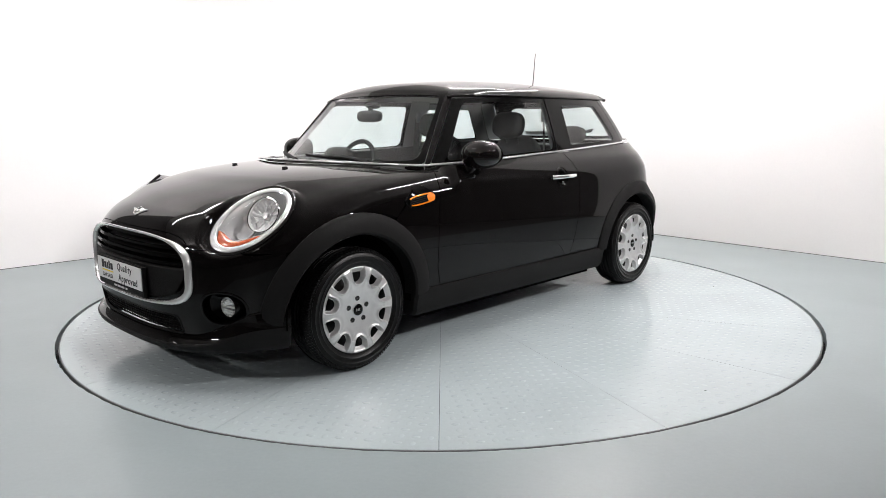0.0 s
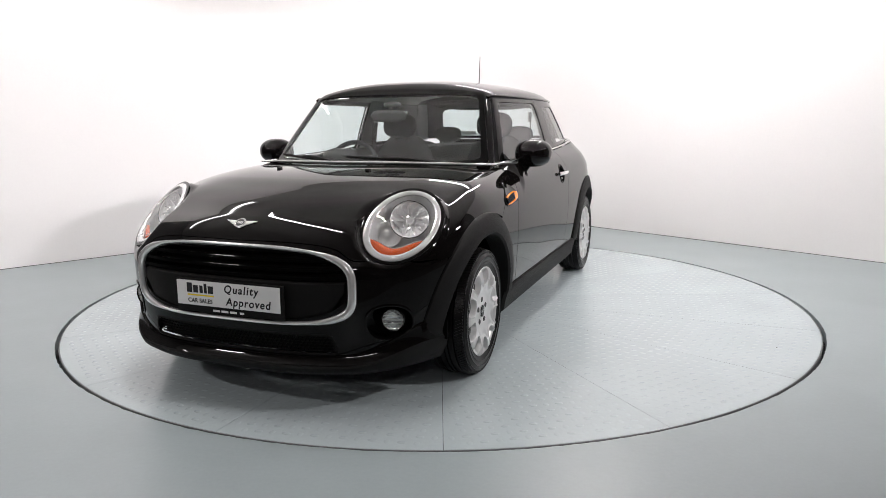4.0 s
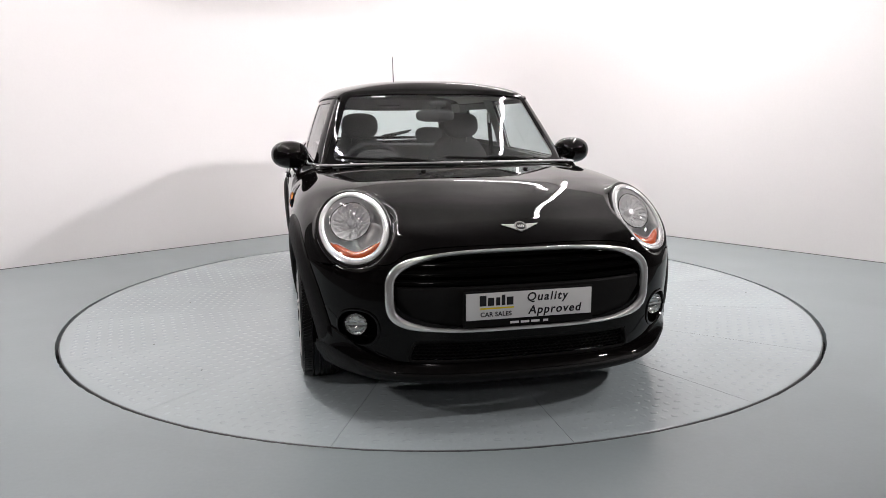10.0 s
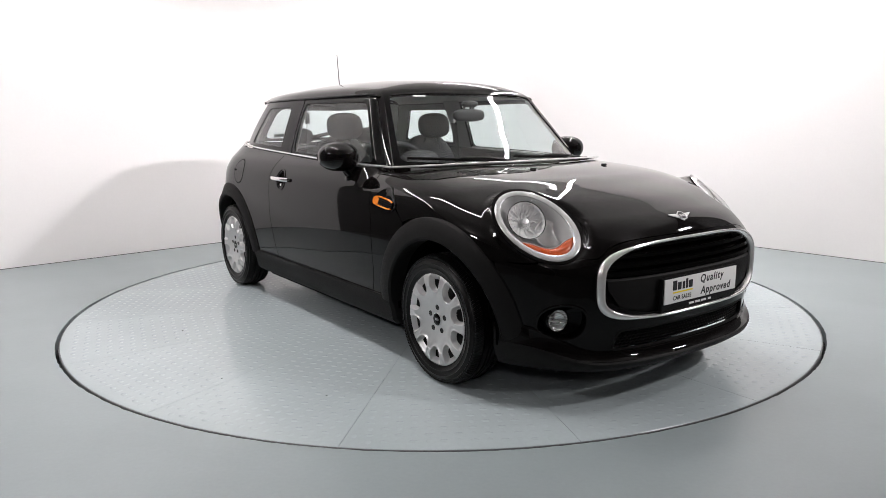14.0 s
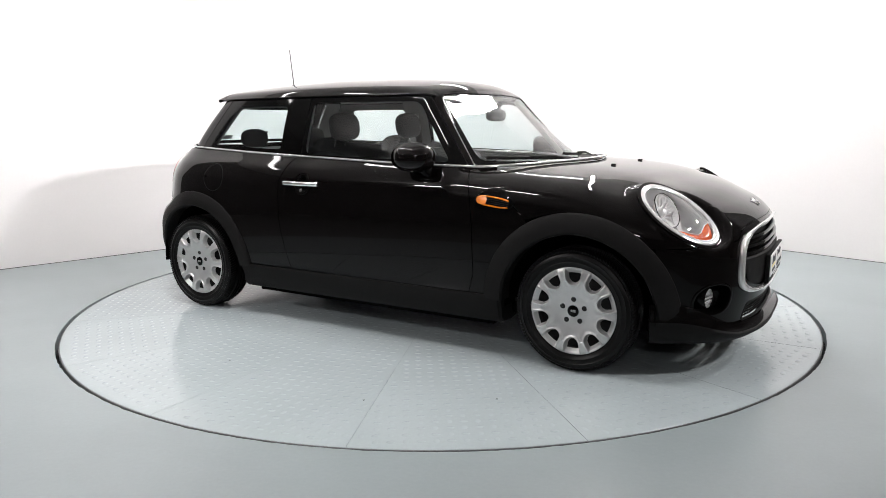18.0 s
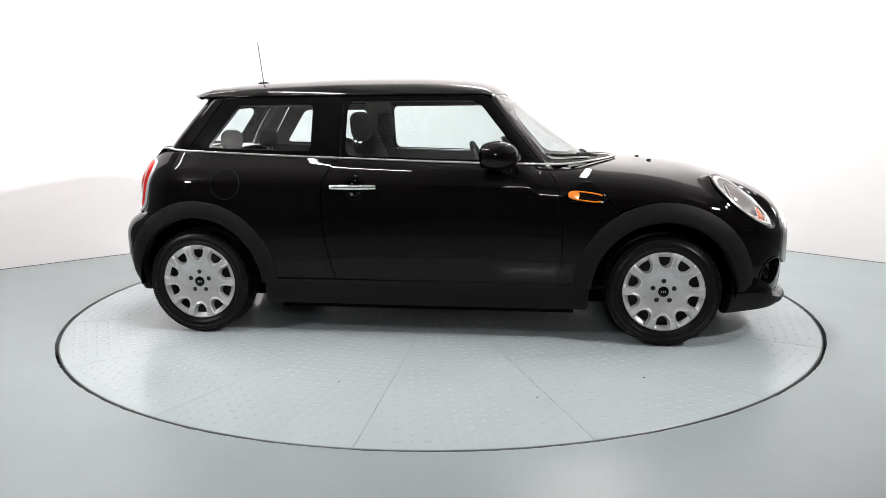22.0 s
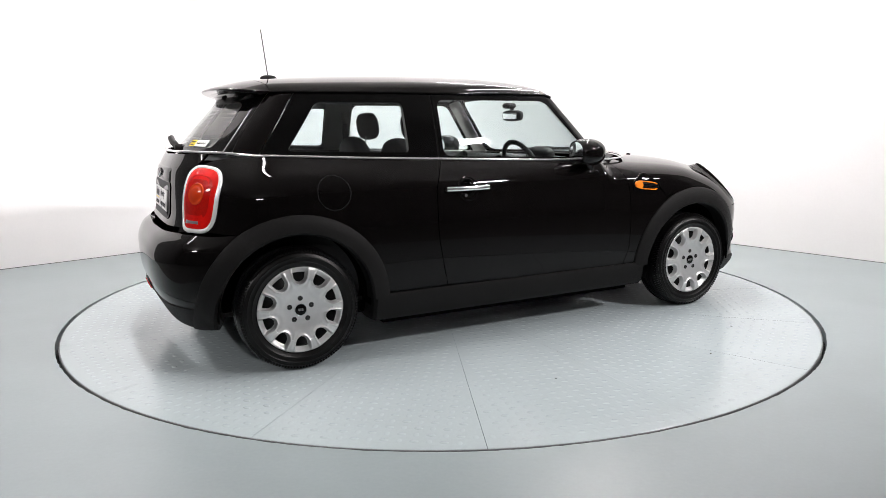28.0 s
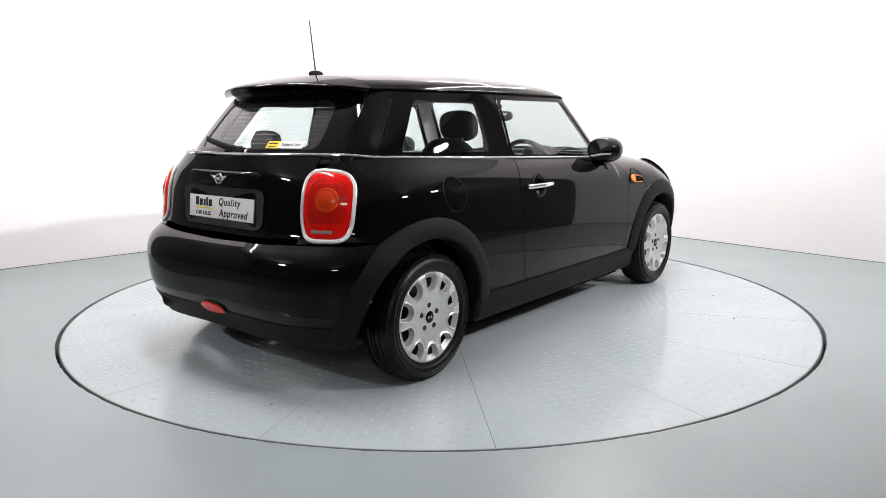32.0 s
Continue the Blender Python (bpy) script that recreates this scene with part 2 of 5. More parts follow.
def coons(low, high, left, right):
    """Grid between four curves: low and high run from left to right."""
    n, m = len(low), len(left)
    u, v = np.linspace(0, 1, n)[:, None, None], np.linspace(0, 1, m)[None, :, None]
    L, H, A, B = low[:, None], high[:, None], left[None], right[None]
    return ((1 - v) * L + v * H + (1 - u) * A + u * B
            - ((1 - u) * (1 - v) * low[0] + u * (1 - v) * low[-1] + (1 - u) * v * high[0] + u * v * high[-1]))


def panel(P, form=None, depth=0.012, keep=None):
    """A sheet of metal: the grid with a folded edge all round."""
    s = Soup()
    P = np.asarray(P)
    n = np.cross(np.gradient(P, axis=0), np.gradient(P, axis=1))
    n /= np.maximum(np.linalg.norm(n, axis=-1, keepdims=True), 1e-9)
    if form is not None:
        g = normals(form, P)
        g /= np.maximum(np.linalg.norm(g, axis=-1, keepdims=True), 1e-9)
        flip = (n * g).sum() < 0
        n = g
    else:
        flip = False
    s.grid(P, flip, keep=keep)
    if depth:
        rim = np.concatenate([P[:, 0], P[-1, 1:], P[::-1, -1][1:], P[0, ::-1][1:]])
        rn = np.concatenate([n[:, 0], n[-1, 1:], n[::-1, -1][1:], n[0, ::-1][1:]])
        s.grid(np.stack([rim, rim - rn * 0.003, rim - rn * depth], 1), flip)
    return s


def both(P):
    """Grid over the whole width from the half grid whose second direction starts on the middle line."""
    return np.concatenate([(P * (1, -1, 1))[:, :0:-1], P], 1)


def lathe(profile, n=64, centre=(0, 0, 0)):
    """Turned body about the y axis: profile rows of (radius, y)."""
    a = np.linspace(0, 2 * np.pi, n, endpoint=False)
    pr = np.array(profile, float)
    P = np.stack([np.cos(a)[:, None] * pr[:, 0], np.broadcast_to(pr[:, 1], (n, len(pr))), np.sin(a)[:, None] * pr[:, 0]], -1)
    return Soup().grid(P + np.array(centre), wrap_u=True)


def sweep(path, w, h, form=None, closed=False, n=10, normal=None, power=0.7):
    """Rounded bar swept along a path: w along the surface, h away from it."""
    path = np.array(path, float)
    t = np.roll(path, -1, 0) - np.roll(path, 1, 0)
    if not closed:
        t[0], t[-1] = path[1] - path[0], path[-1] - path[-2]
    t /= np.linalg.norm(t, axis=1, keepdims=True)
    if form is not None:
        up = normals(form, path)
    else:
        up = np.broadcast_to(np.array(normal if normal is not None else (0, 0, 1), float), path.shape)
    up = up - (up * t).sum(1, keepdims=True) * t
    up /= np.linalg.norm(up, axis=1, keepdims=True)
    side = np.cross(t, up)
    a = np.linspace(0, 2 * np.pi, n, endpoint=False)
    c, s = np.sign(np.cos(a)) * np.abs(np.cos(a)) ** power, np.sign(np.sin(a)) * np.abs(np.sin(a)) ** power
    w = np.broadcast_to(np.asarray(w, float), (len(path),))
    P = path[:, None] + side[:, None] * (c[None] * w[:, None] / 2)[..., None] + up[:, None] * (s * h / 2)[None, :, None]
    soup = Soup().grid(P, wrap_v=True, wrap_u=closed, flip=True)
    if not closed:
        soup.add(P[0], [tuple(range(n))])
        soup.add(P[-1], [tuple(range(n))[::-1]])
    return soup


def loop(corners, radius, n=14):
    """Closed outline through corners with rounded turns: n points a side and n a turn."""
    c = np.array(corners, float)
    out = []
    for i in range(len(c)):
        a, b, d = c[i - 1], c[i], c[(i + 1) % len(c)]
        e1, e2 = (a - b) / np.linalg.norm(a - b), (d - b) / np.linalg.norm(d - b)
        p, q = b + e1 * radius, b + e2 * radius
        t = np.linspace(0, 1, n)[:, None]
        out.append((1 - t) ** 2 * p + 2 * t * (1 - t) * b + t * t * q)
        nxt = d - e2 * radius
        t = np.linspace(0, 1, n + 2)[1:-1, None]
        out.append(q * (1 - t) + nxt * t)
    return np.concatenate(out)


def ring_between(form, outer, inner, rows=6, off=0.0):
    t = np.linspace(0, 1, rows)[None, :, None]
    return snap(form, outer[:, None] * (1 - t) + inner[:, None] * t, off)


def pane_in(form, ring, rows=9, off=0.0):
    c = ring.mean(0)
    t = np.linspace(0.02, 1, rows)[None, :, None]
    return snap(form, c + (ring[:, None] - c) * t, off)

# ---------------------------------------------------------------- room
def wall_sheet(name, path, height, thick, material, label):
    path = np.array(path, float)
    t = np.gradient(path, axis=0)
    t /= np.linalg.norm(t, axis=1, keepdims=True)
    out = path + thick * np.stack([-t[:, 1], t[:, 0]], -1)
    s = Soup()
    n = len(path)
    zs = np.linspace(0, height, 5)
    s.grid(np.stack([np.c_[path, np.full(n, z)] for z in zs], 1))
    s.grid(np.stack([np.c_[out, np.full(n, z)] for z in zs], 1), flip=True)
    s.grid(np.stack([np.c_[path, np.full(n, height)], np.c_[out, np.full(n, height)]], 1))
    for k in (0, -1):
        s.add([(*path[k], 0), (*out[k], 0), (*out[k], height), (*path[k], height)], [(0, 1, 2, 3)])
    return tagged(part(name, s, material), label, "wall", kind="structure")


C2, L2, R2 = np.array(CORNER.xy), np.array(LEFT_DIR.xy), np.array(RIGHT_DIR.xy)
FAR = 10.6
LC, RC = C2 + L2 * FAR, C2 + R2 * FAR
BC = LC + RC - C2
turn = np.linspace(0, 1, 41)[:, None]
bend = (1 - turn) ** 2 * (C2 + L2 * 1.25) + 2 * turn * (1 - turn) * C2 + turn ** 2 * (C2 + R2 * 1.25)
LW, RW = C2 + L2 * 5.75, C2 + R2 * 5.25
wall_sheet("wall_1", np.concatenate([[LW], bend, [RW]]), ROOM_H, 0.12, WALL, "smooth white painted studio wall with rounded corner")
wall_sheet("wall_4", [LC, LW], ROOM_H, 0.12, DARKWALL, "plain dark grey wall beyond the white studio wall")
wall_sheet("wall_5", [RW, RC], ROOM_H, 0.12, DARKWALL, "plain dark grey wall beyond the white studio wall")
wall_sheet("wall_2", [RC, BC], ROOM_H, 0.12, DARKWALL, "plain dark grey wall closing the room behind")
wall_sheet("wall_3", [BC, LC], ROOM_H, 0.12, DARKWALL, "plain dark grey wall closing the room behind")

ROOM = [LC, C2, RC, BC]


def room_reach(a):
    """Distance from the table's middle to the room's edge."""
    d, best = np.array([math.cos(a), math.sin(a)]), 99.0
    for i in range(4):
        p, q = ROOM[i], ROOM[(i + 1) % 4]
        e = q - p
        den = d[0] * e[1] - d[1] * e[0]
        if abs(den) > 1e-9:
            s = (p[0] * e[1] - p[1] * e[0]) / den
            u = (p[0] * d[1] - p[1] * d[0]) / den
            if s > 0 and -1e-6 <= u <= 1 + 1e-6:
                best = min(best, s)
    return best


ang = np.linspace(0, 2 * np.pi, 1080, endpoint=False)
reach = np.array([room_reach(a) for a in ang])
ragged = np.array([0.003 * noise.noise((math.cos(a) * 9, math.sin(a) * 9, 3.0)) + 0.004 * noise.noise((math.cos(a) * 55, math.sin(a) * 55, 1.0)) for a in ang])
rad = (TABLE_R + 0.016 + 0.008 * np.cos(ang) ** 2 + ragged)[:, None] * (1 - np.linspace(0, 1, 14) ** 2) + reach[:, None] * np.linspace(0, 1, 14) ** 2
sheet = np.stack([rad * np.cos(ang)[:, None], rad * np.sin(ang)[:, None], np.zeros_like(rad)], -1)
lip = sheet[:, :1] + (0, 0, -0.06)
tagged(part("floor", Soup().grid(np.concatenate([lip, sheet], 1), wrap_u=True, flip=True), FLOOR),
       "glossy grey-green painted concrete floor with scuffs", "floor", kind="structure")
# unseen dark sheet over the floor's outer part, added to darken the car's reflections
tagged(part("floor_2", Soup().add([(*p, 0.004) for p in (LW, LC, BC, RC, RW, (2.35, -2.25), (1.2, -3.5), (-1.2, -3.5), (-2.35, -2.25))], [tuple(range(9))]), DARKFLOOR, smooth=False),
       "dark floor sheet out of view, added to keep body reflections dark", "floor", kind="structure")
base = Soup()
base.add([(2.6 * math.cos(a), 2.6 * math.sin(a), -0.06) for a in ang], [tuple(range(1080))])
tagged(part("pit", base, GAP), "dark pit under the turntable", "pit", kind="structure")
roof = Soup().add([(*p, ROOM_H) for p in ROOM], [(0, 1, 2, 3)]).add([(*p, ROOM_H + 0.1) for p in ROOM], [(3, 2, 1, 0)])
tagged(part("ceiling", roof, CEIL, smooth=False), "plain pale painted ceiling with strip lights", "ceiling", kind="structure")
# dark open joint where the wall meets the floor
inset = np.concatenate([[LC], bend, [RC]])
tq = np.gradient(inset, axis=0)
tq /= np.linalg.norm(tq, axis=1, keepdims=True)
front = inset - 0.004 * np.stack([-tq[:, 1], tq[:, 0]], -1)
tagged(part("trim", Soup().grid(np.stack([np.c_[front, np.full(len(front), z)] for z in (0.0, 0.004)] + [np.c_[inset, np.full(len(inset), 0.004)]], 1)), mat("dusty_joint", (0.07, 0.07, 0.068), 0.9)),
       "thin dark joint between wall and floor", "trim", kind="structure")

BATTEN = mat("white_batten", (0.7, 0.7, 0.7), 0.5)
ROD = mat("grey_hanger_rod", (0.3, 0.3, 0.3), 0.4, metal=0.8)


def hang(ob, pts):
    for p in pts:
        part("hanger", Soup().box((p[0], p[1], (p[2] + ROOM_H) / 2), (0.010, 0.010, ROOM_H - p[2])), ROD, ob).matrix_parent_inverse = ob.matrix_world.inverted()


for x, y, z, rz, length, strength in TUBES:
    glow = mat("lit_tube", (0.9, 0.9, 0.9), 0.4, emit=(1.0, 0.975, 0.955), strength=strength)
    ob = tagged(part("strip_light", Soup().box((0, 0, 0.052), (length + 0.06, 0.055, 0.04)), BATTEN, bevel=0.005), "white strip light batten with a lit tube", "lamp", "strip lights of the studio")
    ob.matrix_world = pose(x, y, z, 0, 0, rz)
    part("tube", lathe([(0.0005, -length / 2), (0.022, -length / 2), (0.022, length / 2), (0.0005, length / 2)], 16), glow, ob, "lit white tube").matrix_local = pose(0, 0, 0, 0, 0, 90)
    bpy.context.view_layer.update()
    c_, s_ = math.cos(radians(rz)) * length * 0.4, math.sin(radians(rz)) * length * 0.4
    hang(ob, [(x - c_, y - s_, z + 0.07), (x + c_, y + s_, z + 0.07)])
for m, w, h in PANELS:
    ob = tagged(part("panel_light", Soup().box((0, 0, 0.035), (w + 0.05, h + 0.05, 0.05)), BATTEN, bevel=0.006), "flat white studio lamp panel hung from the ceiling, out of view", "lamp", "lamp panels of the studio")
    ob.matrix_world = m
    bpy.context.view_layer.update()
    q = m @ Vector((0, 0, 0.06))
    hang(ob, [tuple(q)])

INK_DARK = mat("dark_grit", (0.03, 0.025, 0.02), 0.8)
# ---------------------------------------------------------------- turntable
table = tagged(new("turntable"), "round grey painted steel turntable of chequer plate", "turntable")
SECTORS = 16


def sector_soup(inner, outer, a0, a1, z0, z1, n=14):
    a = np.linspace(a0, a1, n)
    P = np.stack([np.stack([r * np.cos(a), r * np.sin(a), np.full(n, z)], -1) for r, z in ((inner, z0), (inner, z1), (outer - 0.002, z1), (outer, z1 - 0.002), (outer, z0))], 1)
    s = Soup().grid(P, flip=True)
    for k in (0, -1):
        face = (0, 1, 2, 3, 4)
        s.add(P[k], [face if k else face[::-1]])
    return s


step = 2 * math.pi / SECTORS
plates = []
for k in range(SECTORS):
    mid = math.radians(-0.5) + (k + 0.5) * step
    if not plates:
        data = mesh_of("plate", sector_soup(0.12, TABLE_R, -step / 2 + 0.0005, step / 2 - 0.0005, -0.009, 0.0), PLATE_M)
    ob = new("plate", data)
    ob.parent = table
    ob.matrix_local = pose(0, 0, 0, 0, 0, math.degrees(mid))
    plates.append(ob)
part("hub_plate", lathe([(0.0001, 0.0), (0.118, 0.0), (0.118, -0.009)], 48), PLATE_M, table).matrix_local = pose(0, 0, 0, 90)
part("base_disc", Soup().add([((TABLE_R - 0.01) * math.cos(a), (TABLE_R - 0.01) * math.sin(a), -0.01) for a in ang], [tuple(range(1080))]), GAP, table)
rim = np.stack([np.stack([r * np.cos(ang), r * np.sin(ang), np.full(1080, z)], -1) for r, z in ((TABLE_R + 0.0005, -0.001), (TABLE_R + 0.0045, -0.002), (TABLE_R + 0.0045, -0.05), (TABLE_R + 0.0005, -0.05))], 1)
part("rim", Soup().grid(rim, wrap_u=True, flip=True), mat("worn_rim_steel", (0.16, 0.165, 0.165), 0.5, metal=0.3, grain=0.2), table)

# five-bar chequer pattern
pitch = 0.056
cell = np.arange(-42, 43) * pitch
gx, gy = np.meshgrid(cell, cell, indexing="ij")
odd = ((np.arange(85)[:, None] + np.arange(85)[None]) % 2).astype(bool)
stud_v = []
around = np.linspace(0, 2 * np.pi, 10, endpoint=False)
for k in range(SECTORS):
    a = math.radians(-0.5) + (k + 0.5) * step
    keep = (gx > 0.15) & (np.abs(np.arctan2(gy, gx)) < step / 2 - 0.004) & (np.hypot(gx, gy) < TABLE_R - 0.045) & (np.abs(np.abs(gy) - gx * math.tan(step / 2)) > 0.03)
    R = np.array([[math.cos(a), -math.sin(a), 0], [math.sin(a), math.cos(a), 0], [0, 0, 1]])
    for turned in (False, True):
        c = np.stack([gx, gy], -1)[keep & (odd == turned)]
        long, short, tall = (0.018, 0.012, 0.0008) if turned else (0.012, 0.018, 0.0018)
        lv = [(f * long * math.cos(t), f * short * math.sin(t), z * tall + 0.0001) for f, z in ((1.0, 0.0), (0.72, 0.7), (0.36, 0.97)) for t in around] + [(0.0, 0.0, tall)]
        V = np.stack([np.c_[c + np.array(p[:2]), np.full(len(c), p[2])] for p in lv], 1)
        stud_v.append((V @ R.T).reshape(-1, 3))
bars_v = np.concatenate(stud_v)
nb = len(bars_v) // 31
fl = []
for ring in (0, 1):
    for q in range(10):
        face = np.array([ring * 10 + q, ring * 10 + (q + 1) % 10, ring * 10 + 10 + (q + 1) % 10, ring * 10 + 10 + q])
        fl.extend((face[None] + 31 * np.arange(nb)[:, None]).tolist())
for q in range(10):
    fl.extend((np.array([20 + q, 20 + (q + 1) % 10, 30])[None] + 31 * np.arange(nb)[:, None]).tolist())
tread = bpy.data.meshes.new("tread_pattern")
tread.from_pydata(bars_v.tolist(), [], fl)
tread.polygons.foreach_set("use_smooth", [True] * len(tread.polygons))
tread.materials.append(PAD_M)
ob = tagged(new("tread_pattern", tread), kind="stuff")
ob.parent = table
# specks of grit lying on the plates
grit = mesh_of("grit", Soup().grid(np.array([[(0.0, 0.0, 0.003), (0.0, 0.0, 0.003), (0.0, 0.0, 0.003)], [(0.006, 0.0, 0.001), (-0.002, 0.005, 0.001), (-0.003, -0.004, 0.001)], [(0.007, 0.001, 0.0002), (-0.003, 0.006, 0.0002), (-0.004, -0.005, 0.0002)]]), wrap_v=True), INK_DARK, smooth=False)
for x, y, turn_ in ((-0.248, -1.624, 20), (0.638, -1.708, 75), (1.12, -1.42, 140), (-1.51, 1.20, 200), (0.42, 2.02, 10), (-1.86, -0.62, 260)):
    ob = new("grit", grit)
    ob.parent = table
    ob.matrix_local = pose(x, y, 0, 0, 0, turn_)

# ---------------------------------------------------------------- car: outer panels
car = tagged(new("car"), "glossy black three-door hatchback with silver wheel covers", "car")
N1, N2 = 110, 72


def surf_curve(pts, n, form=low_form):
    return snap(form, along(snap(form, np.array(pts, float)), n))


def arch_pts(cx, r, a0, a1, n, y=0.84):
    a = np.radians(np.linspace(a0, a1, n))
    return snap(low_form, np.stack([cx + r * np.cos(a), np.full(n, y), HUB_Z + r * np.sin(a)], -1))


# the sides: grids in x and z, laid onto the form
def side_grid(P2, y=0.9, form=low_form, off=0.0):
    """Lays (x, z) points onto the car's flank along y."""
    lo, hi = np.full(P2.shape[:-1], 0.2), np.full(P2.shape[:-1], 1.1)
    for _ in range(34):
        mid = (lo + hi) / 2
        inside = form(np.stack([P2[..., 0], mid, P2[..., 1]], -1)) < 0
        lo, hi = np.where(inside, mid, lo), np.where(inside, hi, mid)
    P = np.stack([P2[..., 0], lo, P2[..., 1]], -1)
    return snap(form, P, off, 2) if off else P


door_front = [(0.628, 0.930), (0.690, 0.85), (0.716, 0.75), (0.728, 0.60), (0.730, 0.44), (0.700, 0.315)]
door_rear = [(-0.462, 0.962), (-0.497, 0.90), (-0.530, 0.80), (-0.527, 0.62), (-0.503, 0.47), (-0.468, 0.325)]
df, dr = along(door_front, N2), along(door_rear, N2)


def shifted(c, dx):
    return c + np.array([dx, 0.0])


xs = np.linspace(dr[0, 0], df[0, 0], N1)
top_edge = np.stack([xs, belt_z(xs) - 0.008], -1)
top_edge[0], top_edge[-1] = dr[0], df[0]
low_edge = along([dr[-1], (0.1, 0.318), df[-1]], N1)
door_grid = side_grid(coons(low_edge, top_edge, dr[::-1], df[::-1]))
HANDLE_C = np.array([-0.355, 0.814])
door_mid = (door_grid[:-1, :-1] + door_grid[1:, 1:])[..., [0, 2]] / 2
bowl_hole = np.hypot(*np.moveaxis(door_mid - HANDLE_C, -1, 0)) < 0.049
DOORS = pair("door", panel(door_grid, low_form, keep=~bowl_hole), PAINT, car, "glossy black painted door")

# rear quarter
ARCH = 0.405
GAPW = 0.0045


def arch_z(x, cx, r, low):
    return np.maximum(low, HUB_Z + np.sqrt(np.maximum(r * r - (x - cx) ** 2, 0)))


TAIL_Y = 0.515


def quarter():
    n, m = 70, 30
    edge = shifted(dr, -GAPW)[::-1]
    v = np.linspace(0, 1, m)
    out = np.empty((n, m, 3))
    zrow = lambda x: (arch_z(x, -HUB_X, ARCH, 0.325), belt_z(x) - 0.008)
    rear_x = -1.44
    for j in range(m):
        za = 0.325 + (0.955 - 0.325) * v[j]
        x = np.linspace(np.interp(za, edge[:, 1], edge[:, 0]), rear_x, n)
        zb, zt = zrow(x)
        out[:, j, 0], out[:, j, 1], out[:, j, 2] = x, 0, zb + (zt - zb) * v[j]
    return side_grid(out[..., [0, 2]])


q1 = quarter()
# round the corner to the tailgate
corner_front = q1[-1]
zc = np.linspace(0.665, 1.0, q1.shape[1])
zc = np.interp(np.linspace(0, 1, q1.shape[1]), np.linspace(0, 1, q1.shape[1]), zc)
rear_edge = snap(low_form, np.stack([np.full(len(zc), -1.75), np.full(len(zc), TAIL_Y), zc], -1))
rear_edge[:, 1] = TAIL_Y
lowc = surf_curve([corner_front[0], (-1.62, 0.70, 0.665), rear_edge[0]], 26)
highc = surf_curve([corner_front[-1], (-1.54, 0.61, 1.0), rear_edge[-1]], 26)
q2 = snap(low_form, coons(lowc, highc, corner_front, rear_edge))
pair("rear_quarter_panel", panel(np.concatenate([q1, q2[1:]]), low_form), PAINT, car, "glossy black rear quarter panel")

# small wing behind the front wheel
diag = along([(0.760, 0.918), (0.862, 0.83), (1.010, 0.700)], N2)


def wing():
    n, m = 24, 40
    v = np.linspace(0, 1, m)
    left = along(shifted(np.array(door_front), GAPW)[::-1], m)
    arc = np.radians(np.linspace(176, 124, 22))
    right = np.concatenate([np.stack([HUB_X + ARCH * np.cos(arc), HUB_Z + ARCH * np.sin(arc)], -1), diag[::-1][:-1]])
    right = along(right[::1], m)
    right[0] = (HUB_X - ARCH, 0.315)
    low = along([left[0], right[0]], n)
    xt = np.linspace(left[-1, 0], right[-1, 0], n)
    high = np.stack([xt, belt_z(xt) - 0.008], -1)
    high[0], high[-1] = left[-1], right[-1]
    return side_grid(coons(low, high, left, right))


pair("front_wing", panel(wing(), low_form), PAINT, car, "glossy black front wing panel")

# bonnet: clamshell from cowl to bumper line
def lamp_xy(P):
    d = P - LAMP_C
    return (d @ LAMP_R), (d @ LAMP_U), (d @ LAMP_N)


bump_line = [(1.96, 0.0, 0.700), (1.945, 0.20, 0.698), (1.91, 0.36, 0.682), (1.88, 0.44, 0.655), (1.86, 0.50, 0.612), (1.80, 0.60, 0.600), (1.70, 0.72, 0.602), (1.60, 0.80, 0.612)]


def bonnet_grid(n=130, m=120):
    mid = surf_curve([(1.075, 0, 0.935), (1.3, 0, 0.915), (1.6, 0, 0.86), (1.84, 0, 0.775), (1.96, 0, 0.700)], n)
    cowl = surf_curve([(1.075, 0, 0.94), (1.04, 0.22, 0.94), (0.95, 0.45, 0.935), (0.82, 0.66, 0.92), (0.765, 0.745, 0.905), (0.862, 0.80, 0.83), (1.012, 0.84, 0.700)], m)
    arc = arch_pts(HUB_X, ARCH, 122, 51.5, n)
    low = surf_curve(bump_line[:-1] + [tuple(arc[-1])], m)
    return snap(low_form, coons(mid, arc, cowl, low), rounds=30)


bg = bonnet_grid()
cen = (bg[:-1, :-1] + bg[1:, 1:]) / 2
a_, b_, c_ = lamp_xy(cen)
hole = ((a_ / (LAMP_A - 0.002)) ** 2 + (b_ / (LAMP_B - 0.002)) ** 2 < 1) & (c_ > -0.2)
full_hole = np.concatenate([hole[:, ::-1], hole], 1)
part("bonnet", panel(both(bg), low_form, keep=~full_hole), PAINT, car, "glossy black clamshell bonnet")

# front bumper
def front_bumper():
    n, m = 180, 110
    top = surf_curve([(p[0], p[1], p[2] - GAPW) for p in bump_line], n)
    bot = surf_curve([(1.97, 0.0, 0.235), (1.95, 0.25, 0.235), (1.90, 0.45, 0.235), (1.78, 0.65, 0.235), (1.62, 0.78, 0.235)], n)
    mid = surf_curve([tuple(bot[0]), (1.98, 0, 0.45), tuple(top[0])], m)
    out = surf_curve([tuple(bot[-1]), (1.63, 0.80, 0.42), tuple(top[-1])], m)
    return snap(low_form, coons(bot, top, mid, out)).transpose(1, 0, 2)


fb = front_bumper()
cc = (fb[:-1, :-1] + fb[1:, 1:]) / 2
GR_Y, GR_Z, GR_C = 0.515, 0.150, 0.522
